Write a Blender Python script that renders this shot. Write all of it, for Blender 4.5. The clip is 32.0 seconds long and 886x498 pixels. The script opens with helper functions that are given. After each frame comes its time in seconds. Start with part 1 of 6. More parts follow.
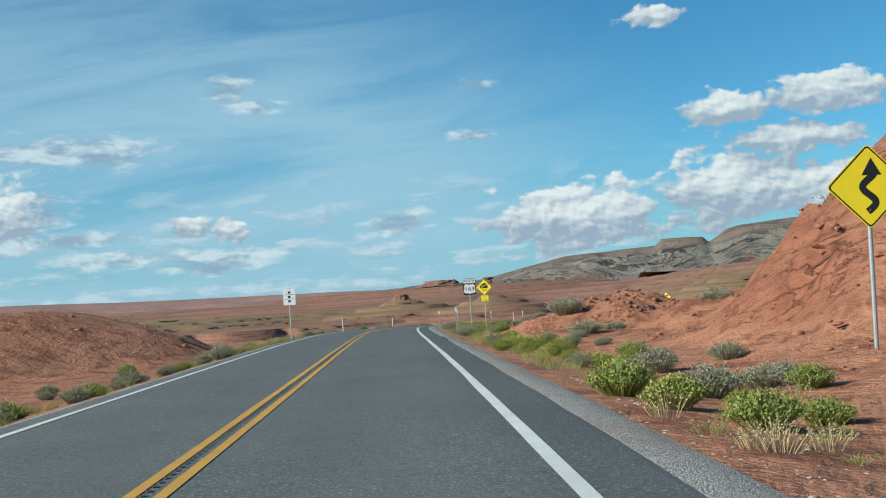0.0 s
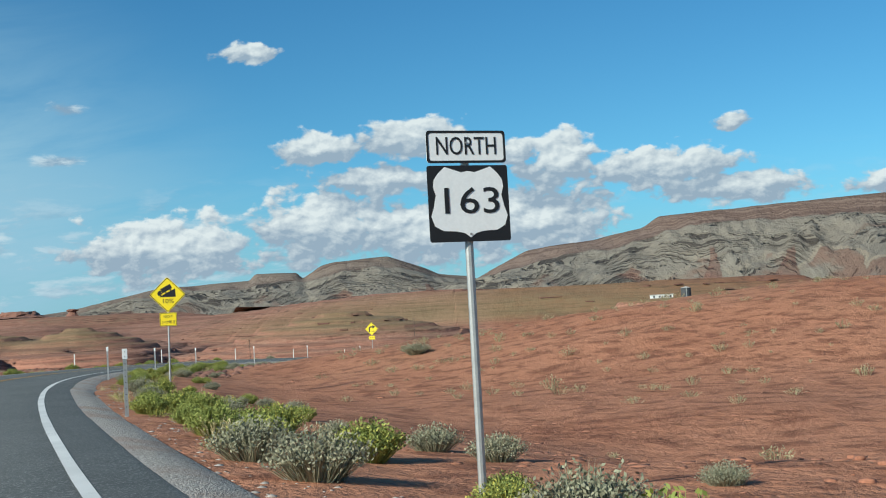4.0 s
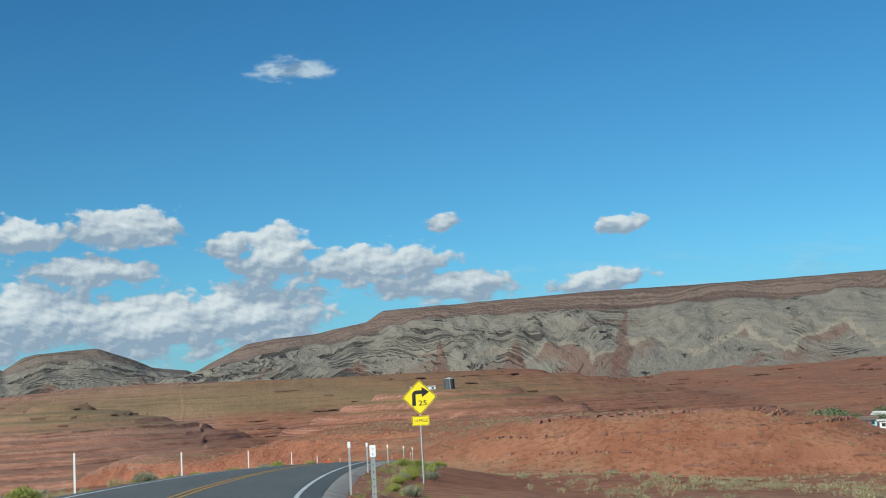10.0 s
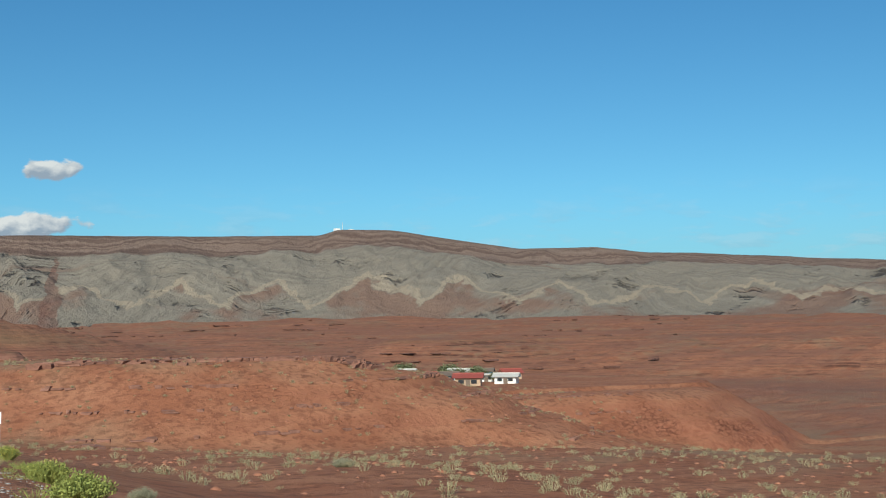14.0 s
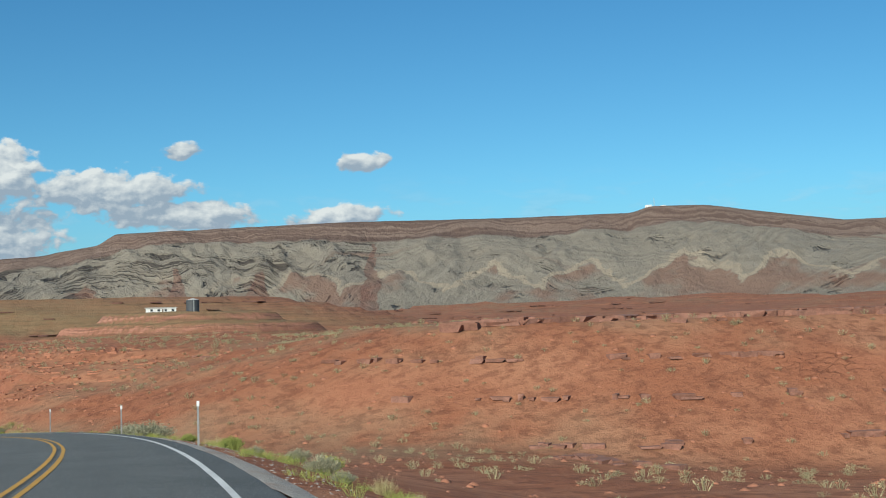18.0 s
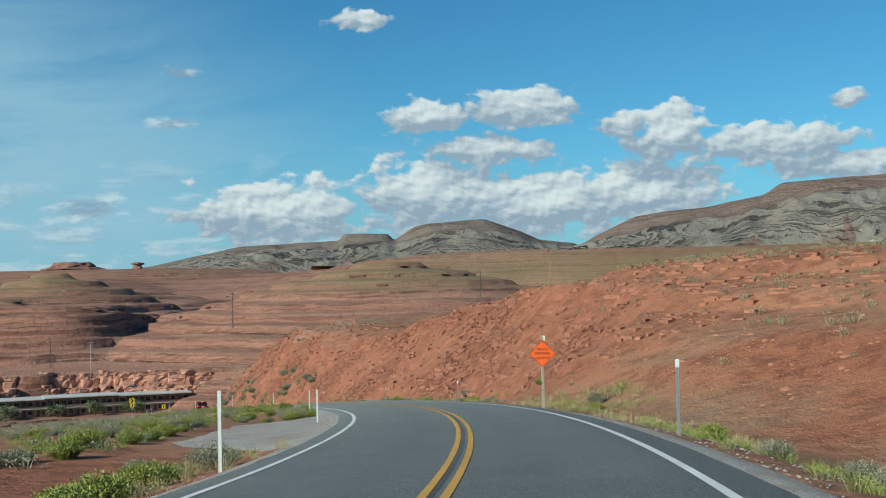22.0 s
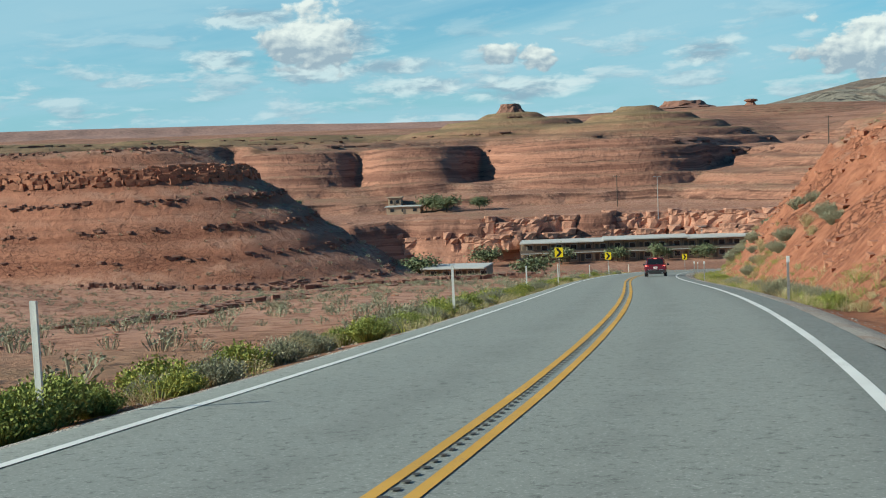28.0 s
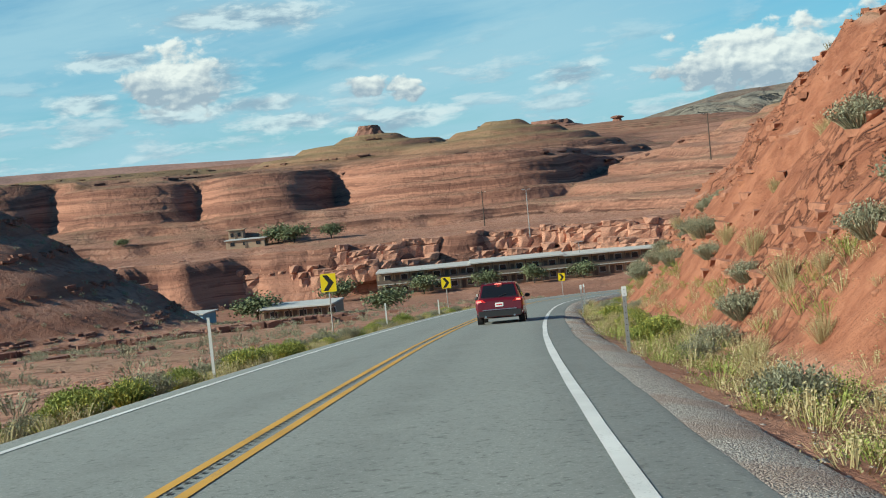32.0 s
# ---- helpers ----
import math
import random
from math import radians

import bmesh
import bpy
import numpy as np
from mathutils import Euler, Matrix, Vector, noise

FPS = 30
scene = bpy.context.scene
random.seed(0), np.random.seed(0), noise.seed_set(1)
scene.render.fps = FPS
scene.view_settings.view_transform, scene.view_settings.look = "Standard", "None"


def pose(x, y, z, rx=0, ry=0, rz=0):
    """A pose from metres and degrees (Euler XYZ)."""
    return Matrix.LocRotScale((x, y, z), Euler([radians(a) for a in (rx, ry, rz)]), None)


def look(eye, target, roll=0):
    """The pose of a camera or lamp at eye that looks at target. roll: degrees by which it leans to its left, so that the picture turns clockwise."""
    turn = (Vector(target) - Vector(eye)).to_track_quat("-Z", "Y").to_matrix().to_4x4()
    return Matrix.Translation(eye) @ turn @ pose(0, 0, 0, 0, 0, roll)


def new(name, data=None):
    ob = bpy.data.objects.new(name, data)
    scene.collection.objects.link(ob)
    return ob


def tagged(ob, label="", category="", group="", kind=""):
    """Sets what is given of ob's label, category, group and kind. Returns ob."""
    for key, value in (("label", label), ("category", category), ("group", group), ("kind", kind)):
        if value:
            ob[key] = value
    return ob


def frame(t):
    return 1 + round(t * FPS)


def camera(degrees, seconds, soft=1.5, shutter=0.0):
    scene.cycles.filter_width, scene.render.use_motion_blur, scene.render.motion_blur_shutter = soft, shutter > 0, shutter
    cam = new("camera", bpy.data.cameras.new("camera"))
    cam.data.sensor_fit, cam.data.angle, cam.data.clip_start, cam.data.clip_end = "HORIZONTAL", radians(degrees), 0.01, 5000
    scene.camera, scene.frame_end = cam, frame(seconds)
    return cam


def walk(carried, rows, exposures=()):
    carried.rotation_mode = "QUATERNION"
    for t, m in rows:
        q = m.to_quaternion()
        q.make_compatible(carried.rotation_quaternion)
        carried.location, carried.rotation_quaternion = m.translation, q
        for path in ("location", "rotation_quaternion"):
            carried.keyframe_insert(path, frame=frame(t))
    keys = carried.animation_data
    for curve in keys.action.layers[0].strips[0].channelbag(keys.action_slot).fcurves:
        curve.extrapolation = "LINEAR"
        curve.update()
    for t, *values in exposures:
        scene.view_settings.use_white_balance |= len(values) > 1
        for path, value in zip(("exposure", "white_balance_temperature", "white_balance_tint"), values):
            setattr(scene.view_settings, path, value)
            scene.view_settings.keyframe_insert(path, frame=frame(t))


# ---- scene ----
# all places below are in units of the plan; S is its scale, metres to the unit
S = 4 / 3
cam = camera(39.15, 32.0, soft=1.1)
PATH = [
    (0, (0.00, -0.00, 1.46), (-7.768, 18.406, 2.391), -3.91),
    (0.5, (-2.75, 6.12, 1.47), (-10.060, 24.715, 2.318), -3.64),
    (1, (-5.52, 12.22, 1.49), (-12.090, 31.098, 2.246), -3.56),
    (1.5, (-8.31, 18.32, 1.51), (-13.896, 37.514, 2.176), -3.42),
    (2, (-11.14, 24.40, 1.53), (-15.661, 43.870, 2.136), -3.05),
    (2.5, (-14.00, 30.45, 1.53), (-17.485, 50.132, 2.118), -3.14),
    (3, (-16.86, 36.48, 1.51), (-19.499, 56.292, 2.191), -3.11),
    (3.5, (-19.70, 42.50, 1.48), (-21.598, 62.391, 2.333), -3.00),
    (4, (-22.52, 48.52, 1.45), (-23.962, 68.432, 2.551), -3.14),
    (4.5, (-25.29, 54.54, 1.41), (-26.320, 74.477, 2.650), -3.14),
    (5, (-27.98, 60.60, 1.37), (-28.536, 80.548, 2.705), -3.14),
    (5.5, (-30.57, 66.71, 1.35), (-30.527, 86.661, 2.697), -3.59),
    (6, (-33.02, 72.88, 1.34), (-32.228, 92.821, 2.599), -5.00),
    (6.5, (-35.31, 79.11, 1.33), (-33.525, 98.992, 2.618), -5.98),
    (7, (-37.41, 85.38, 1.28), (-34.684, 105.135, 2.787), -6.41),
    (7.5, (-39.27, 91.59, 1.19), (-35.798, 111.192, 3.117), -7.00),
    (8, (-40.93, 97.75, 1.08), (-37.084, 117.231, 3.460), -6.07),
    (8.5, (-42.30, 103.90, 0.97), (-38.482, 123.358, 3.601), -4.98),
    (9, (-43.36, 110.08, 0.86), (-39.800, 129.586, 3.506), -3.92),
    (9.5, (-44.17, 116.29, 0.76), (-40.914, 135.860, 3.262), -3.32),
    (10, (-44.73, 122.49, 0.66), (-41.546, 142.092, 3.045), -3.15),
    (10.5, (-45.06, 128.68, 0.54), (-41.523, 148.233, 2.832), -3.06),
    (11, (-45.18, 134.86, 0.41), (-40.829, 154.254, 2.643), -3.33),
    (11.5, (-45.10, 141.05, 0.27), (-39.615, 160.157, 2.447), -3.33),
    (12, (-44.80, 147.26, 0.11), (-38.016, 165.960, 2.174), -3.18),
    (12.5, (-44.30, 153.50, -0.07), (-36.244, 171.709, 1.801), -2.72),
    (13, (-43.68, 159.78, -0.25), (-34.416, 177.428, 1.384), -2.06),
    (13.5, (-42.87, 166.05, -0.45), (-32.450, 183.065, 1.011), -1.48),
    (14, (-41.96, 172.33, -0.69), (-30.525, 188.684, 0.685), -0.85),
    (14.5, (-40.92, 178.57, -0.95), (-28.663, 194.310, 0.416), -0.45),
    (15, (-39.76, 184.78, -1.23), (-27.696, 200.690, -0.077), -0.57),
    (15.5, (-38.53, 190.99, -1.52), (-26.752, 207.123, -0.432), -0.70),
    (16, (-37.32, 197.25, -1.82), (-25.701, 213.490, -0.743), -0.72),
    (16.5, (-36.21, 203.57, -2.11), (-24.933, 220.049, -1.072), -0.65),
    (17, (-35.25, 209.97, -2.40), (-25.299, 227.285, -1.377), -1.10),
    (17.5, (-34.38, 216.41, -2.69), (-25.817, 234.451, -1.599), -1.48),
    (18, (-33.53, 222.82, -3.00), (-26.365, 241.455, -1.815), -1.67),
    (18.5, (-32.71, 229.18, -3.32), (-27.071, 248.329, -2.046), -1.83),
    (19, (-31.97, 235.51, -3.66), (-28.039, 255.078, -2.367), -1.56),
    (19.5, (-31.32, 241.82, -4.01), (-29.219, 261.665, -2.721), -1.42),
    (20, (-30.73, 248.09, -4.36), (-30.407, 268.053, -3.145), -1.10),
    (20.5, (-30.27, 254.33, -4.72), (-31.344, 274.272, -3.597), -1.10),
    (21, (-29.92, 260.53, -5.10), (-31.929, 280.407, -4.056), -1.20),
    (21.5, (-29.74, 266.71, -5.47), (-32.350, 286.521, -4.571), -1.21),
    (22, (-29.76, 272.86, -5.85), (-32.882, 292.604, -5.169), -1.25),
    (22.5, (-30.01, 278.98, -6.22), (-33.712, 298.631, -5.769), -1.16),
    (23, (-30.50, 285.07, -6.60), (-34.843, 304.587, -6.386), -1.16),
    (23.5, (-31.23, 291.11, -7.02), (-36.251, 310.465, -6.982), -1.32),
    (24, (-32.13, 297.11, -7.45), (-37.891, 316.257, -7.660), -1.27),
    (24.5, (-33.16, 303.07, -7.89), (-39.777, 321.940, -8.378), -1.34),
    (25, (-34.35, 309.00, -8.33), (-41.962, 327.472, -9.087), -1.63),
    (25.5, (-35.70, 314.85, -8.76), (-44.359, 332.858, -9.666), -1.89),
    (26, (-37.14, 320.63, -9.20), (-46.737, 338.152, -10.188), -2.15),
    (26.5, (-38.70, 326.31, -9.63), (-49.067, 343.371, -10.724), -2.34),
    (27, (-40.37, 331.87, -10.07), (-51.336, 348.549, -11.283), -2.33),
    (27.5, (-42.19, 337.30, -10.51), (-53.705, 353.596, -11.872), -2.40),
    (28, (-44.15, 342.60, -10.95), (-56.216, 358.484, -12.486), -2.55),
    (28.5, (-46.27, 347.77, -11.41), (-58.817, 363.247, -13.146), -2.87),
    (29, (-48.51, 352.81, -11.88), (-61.387, 367.997, -13.753), -3.53),
    (29.5, (-50.84, 357.74, -12.37), (-63.813, 372.840, -14.336), -4.07),
    (30, (-53.25, 362.59, -12.87), (-66.032, 377.850, -14.805), -4.45),
    (30.5, (-55.73, 367.37, -13.37), (-68.008, 383.056, -15.129), -4.71),
    (31, (-58.25, 372.11, -13.88), (-69.837, 388.348, -15.366), -4.88),
    (31.5, (-60.79, 376.86, -14.39), (-71.694, 393.575, -15.650), -5.21),
    (32, (-63.34, 381.60, -14.89), (-73.784, 398.615, -16.063), -5.54),
]
walk(cam, [(t, look(Vector(eye) * S, Vector(target) * S, roll)) for t, eye, target, roll in PATH],
     exposures=[(0, 0.26, 5900, 0), (4, 0.24, 5900, 1), (7, 0.16, 6450, 4), (9.5, 0.08, 5750, 1), (13, 0.08, 6050, 4), (17, 0.22, 6250, 5), (19, 0.14, 5900, 1), (22, 0.12, 5800, -3), (24, 0.16, 5900, -4), (25, 0.34, 6000, -4), (26, 0.34, 6050, -4), (32, 0.38, 6150, -3)])

# ---- world, sun ----
SUN_TO = Vector((-0.606, -0.645, 0.464)).normalized()


class Nodes:
    """Short ways to add and join nodes in a tree."""

    def __init__(self, tree):
        self.tree = tree

    def add(self, kind, **sets):
        n = self.tree.nodes.new(kind)
        for k, v in sets.items():
            setattr(n, k, v)
        return n

    def link(self, a, b):
        self.tree.links.new(a, b)

    def put(self, socket, v):
        if isinstance(v, bpy.types.NodeSocket):
            self.tree.links.new(v, socket)
        elif isinstance(v, (tuple, list)) and len(v) == 3 and socket.type == "RGBA":
            socket.default_value = (*v, 1)
        else:
            socket.default_value = v

    def math(self, op, a, b=0.0, c=0.0, clamp=False):
        n = self.add("ShaderNodeMath", operation=op, use_clamp=clamp)
        for s, v in zip(n.inputs, (a, b, c)):
            self.put(s, v)
        return n.outputs[0]

    def vec(self, op, a, b=(0, 0, 0), c=(0, 0, 0)):
        n = self.add("ShaderNodeVectorMath", operation=op)
        for s, v in zip(n.inputs, (a, b, c)):
            self.put(s, v)
        return n.outputs["Value" if op in ("DOT_PRODUCT", "LENGTH") else "Vector"]

    def ramp(self, v, lo, hi, a=0.0, b=1.0):
        n = self.add("ShaderNodeMapRange", interpolation_type="SMOOTHSTEP")
        for s, val in zip(n.inputs, (v, lo, hi, a, b)):
            self.put(s, val)
        return n.outputs[0]

    def mix(self, f, a, b, blend="MIX"):
        n = self.add("ShaderNodeMix", data_type="RGBA", blend_type=blend)
        self.put(n.inputs[0], f)
        self.put(n.inputs[6], a)
        self.put(n.inputs[7], b)
        return n.outputs[2]

    def noise(self, vec, scale, detail=4.0, rough=0.55, dist=0.0):
        n = self.add("ShaderNodeTexNoise")
        self.put(n.inputs["Vector"], vec)
        for k, v in (("Scale", scale), ("Detail", detail), ("Roughness", rough), ("Distortion", dist)):
            n.inputs[k].default_value = v
        return n.outputs["Fac"]

    def xyz(self, x, y, z):
        n = self.add("ShaderNodeCombineXYZ")
        for s, v in zip(n.inputs, (x, y, z)):
            self.put(s, v)
        return n.outputs[0]


# cumulus and thin clouds: bearing to the left, height, half width, half height in degrees
CUMULUS = [
    (9.7, 8.0, 2.0, 0.9), (5.1, 8.3, 2.9, 0.95), (0.6, 7.4, 1.1, 0.6), (-1.4, 6.8, 2.0, 1.5), (-5.9, 6.3, 3.9, 1.0),
    (-9.2, 5.1, 3.6, 0.8), (6.7, 6.4, 2.8, 0.8), (16.5, 3.7, 4.3, 1.6), (9.5, 4.5, 3.3, 1.9), (4.5, 3.9, 4.6, 1.7),
    (-0.1, 4.2, 4.2, 1.6), (-17.5, 7.5, 1.3, 0.5), (-9.3, 8.0, 0.9, 0.4), (-16.3, 4.9, 2.4, 0.6), (12.6, 12.4, 1.5, 0.5),
    (42.8, 5.3, 2.3, 1.5), (34.2, 4.4, 1.0, 0.5), (32.7, 4.1, 0.9, 0.6),
]
THIN = [
    (-2.8, 15.3, 2.1, 0.6), (32.3, 10.4, 1.3, 0.9), (38.0, 7.8, 3.1, 0.9), (40.4, 7.9, 4.4, 0.9), (45.3, 6.4, 3.0, 0.6),
    (21.2, 7.8, 1.3, 0.3), (31.2, 9.6, 1.7, 0.4), (20.8, 10.1, 1.0, 0.4), (39.3, 4.0, 3.4, 0.6), (42.5, 3.8, 2.6, 0.6),
    (33.3, 2.8, 3.4, 0.6), (37.8, 3.1, 2.9, 0.5), (24.9, 4.2, 1.7, 0.5), (33.3, 2.5, 2.1, 0.5), (41.0, 5.3, 1.8, 1.3),
    (25.0, 3.9, 1.9, 0.5), (46.8, 4.6, 2.1, 0.6),
]


def make_world():
    world = bpy.data.worlds.new("sky")
    scene.world = world
    world.use_nodes = True
    tree = world.node_tree
    tree.nodes.clear()
    n = Nodes(tree)
    sky = n.add("ShaderNodeTexSky", sky_type="NISHITA", sun_disc=False, sun_elevation=math.asin(SUN_TO.z), altitude=1300,
                sun_rotation=math.atan2(SUN_TO.x, SUN_TO.y) % (2 * math.pi), air_density=1.0, dust_density=0.5, ozone_density=1.8)
    way = n.add("ShaderNodeTexCoord").outputs["Generated"]
    sep = n.add("ShaderNodeSeparateXYZ")
    n.link(way, sep.inputs[0])
    az = n.math("MULTIPLY", n.math("ARCTAN2", n.math("MULTIPLY", sep.outputs[0], -1.0), sep.outputs[1]), 57.2958)
    el = n.math("MULTIPLY", n.math("ARCSINE", sep.outputs[2]), 57.2958)
    flat = n.xyz(az, el, 0.0)
    warp = n.add("ShaderNodeTexNoise")
    n.put(warp.inputs["Vector"], n.vec("MULTIPLY", flat, (0.7, 1.1, 1)))
    warp.inputs["Scale"].default_value, warp.inputs["Detail"].default_value = 1.0, 3.0
    bent = n.vec("MULTIPLY_ADD", n.vec("SUBTRACT", warp.outputs["Color"], (0.5, 0.5, 0.5)), (1.1, 0.6, 0), flat)

    def nearest(rows, drop):
        least = None
        for a, e, w, h in rows:
            e = e - drop * h
            at = n.vec("MULTIPLY_ADD", bent, (1 / w, 1 / h, 0), (-a / w, -e / h, 0))
            q = n.vec("LENGTH", at)
            least = q if least is None else n.math("MINIMUM", least, q)
        return least

    top, low = nearest(CUMULUS, 0.0), nearest(CUMULUS, 0.7)
    thin = nearest(THIN, 0.0)
    puff = n.noise(n.vec("MULTIPLY", flat, (0.8, 1.2, 1)), 1.0, 8.0, 0.53, 0.15)
    puff_up = n.noise(n.vec("ADD", n.vec("MULTIPLY", flat, (0.8, 1.2, 1)), (0.13, 0.22, 0)), 1.0, 8.0, 0.53, 0.15)
    lump = n.math("MULTIPLY", n.math("SUBTRACT", puff, 0.5), 2.1)
    body = n.ramp(n.math("ADD", n.math("SUBTRACT", 1.08, top), lump), 0.0, 0.32)
    body = n.math("MULTIPLY", body, n.ramp(top, 1.75, 1.25))
    under = n.math("SUBTRACT", low, top)
    light = n.math("ADD", n.math("MULTIPLY", n.math("SUBTRACT", puff, puff_up), 3.0), n.ramp(under, -0.15, 1.05), clamp=True)
    shade = n.mix(light, (0.40, 0.48, 0.57), (0.93, 0.93, 0.90))
    wisp_n = n.noise(n.vec("MULTIPLY", flat, (0.5, 1.4, 1)), 1.0, 6.0, 0.6, 0.3)
    wisp = n.ramp(n.math("ADD", n.math("SUBTRACT", 0.9, thin), n.math("MULTIPLY", n.math("SUBTRACT", wisp_n, 0.45), 2.2)), 0.0, 0.7, 0.0, 0.75)
    # high veil towards the left of the road, and the pale air near the horizon
    streak = n.noise(n.vec("MULTIPLY", n.vec("ADD", flat, n.xyz(0.0, n.math("MULTIPLY", az, 0.12), 0.0)), (0.06, 0.35, 1)), 1.0, 6.0, 0.6, 0.6)
    veil = n.math("MULTIPLY", n.ramp(n.math("SUBTRACT", az, n.math("MULTIPLY", el, 0.9)), 2.0, 22.0), n.ramp(el, 21.0, 8.0))
    veil = n.math("MULTIPLY", veil, n.ramp(streak, 0.25, 0.62, 0.25, 1.0))
    blue = n.mix(n.ramp(el, 30.0, 3.0), n.mix(1.0, sky.outputs[0], (0.33, 0.77, 1.0), "MULTIPLY"), n.mix(1.0, sky.outputs[0], (0.48, 0.86, 0.97), "MULTIPLY"))
    BR = 8.4
    far = n.mix(n.ramp(el, 7.0, 0.5, 0.0, 0.55), blue, (0.28 * BR, 0.49 * BR, 0.645 * BR))
    far = n.mix(n.math("MULTIPLY", veil, 0.86), far, (0.43 * BR, 0.64 * BR, 0.76 * BR))
    tone = n.mix(n.ramp(wisp_n, 0.4, 0.62), (0.33 * BR, 0.42 * BR, 0.53 * BR), (0.80 * BR, 0.86 * BR, 0.88 * BR))
    # rows of small far clouds low over the horizon
    rowy = n.noise(n.vec("MULTIPLY", flat, (0.33, 1.15, 1)), 1.0, 6.0, 0.6, 0.2)
    rowy_up = n.noise(n.vec("MULTIPLY", n.vec("ADD", flat, (0.3, 0.35, 0)), (0.33, 1.15, 1)), 1.0, 6.0, 0.6, 0.2)
    rows_m = n.math("MULTIPLY", n.math("MULTIPLY", n.ramp(rowy, 0.48, 0.64, 0.0, 0.7), n.ramp(el, 7.5, 3.5)), n.ramp(az, 4.0, 16.0, 0.35, 1.0))
    row_t = n.mix(n.math("MULTIPLY_ADD", n.math("SUBTRACT", rowy, rowy_up), 4.0, 0.5, clamp=True), (0.33 * BR, 0.45 * BR, 0.57 * BR), (0.70 * BR, 0.78 * BR, 0.83 * BR))
    far = n.mix(rows_m, far, row_t)
    far = n.mix(wisp, far, tone)
    far = n.mix(body, far, n.mix(1.0, shade, (BR, BR, BR), "MULTIPLY"))
    back = n.add("ShaderNodeBackground")
    n.link(far, back.inputs[0])
    back.inputs[1].default_value = 0.088
    out = n.add("ShaderNodeOutputWorld")
    n.link(back.outputs[0], out.inputs[0])


make_world()
sun_lamp = bpy.data.lights.new("sun", "SUN")
sun_lamp.energy, sun_lamp.angle, sun_lamp.color = 5.0, radians(0.53), (1.0, 0.92, 0.80)
sun = new("sun", sun_lamp)
sun.rotation_euler = SUN_TO.to_track_quat("Z", "Y").to_euler()
scene.view_settings.exposure = 0.0

# ---- materials ----
MATS = {}


def material(name, rough=0.8, metal=0.0):
    m = bpy.data.materials.new(name)
    m.use_nodes = True
    n = Nodes(m.node_tree)
    b = m.node_tree.nodes["Principled BSDF"]
    b.inputs["Roughness"].default_value, b.inputs["Metallic"].default_value = rough, metal
    MATS[name] = m
    return m, n, b


def plain(name, colour, rough=0.6, metal=0.0, vary=0.15, scale=6.0, bump=0.0, spec=0.5):
    """One base colour with a fine and a coarse variation."""
    m, n, b = material(name, rough, metal)
    co = n.add("ShaderNodeTexCoord").outputs["Object"]
    f = n.math("MULTIPLY", n.math("ADD", n.noise(co, scale, 5.0), n.noise(co, scale * 9, 3.0)), 0.5)
    dark = tuple(c * (1 - vary) for c in colour)
    light = tuple(min(1, c * (1 + vary)) for c in colour)
    n.link(n.mix(n.ramp(f, 0.3, 0.7), dark, light), b.inputs["Base Color"])
    b.inputs["Specular IOR Level"].default_value = spec
    if bump:
        bp = n.add("ShaderNodeBump")
        bp.inputs["Strength"].default_value, bp.inputs["Distance"].default_value = bump, 0.02
        n.link(f, bp.inputs["Height"])
        n.link(bp.outputs[0], b.inputs["Normal"])
    return m


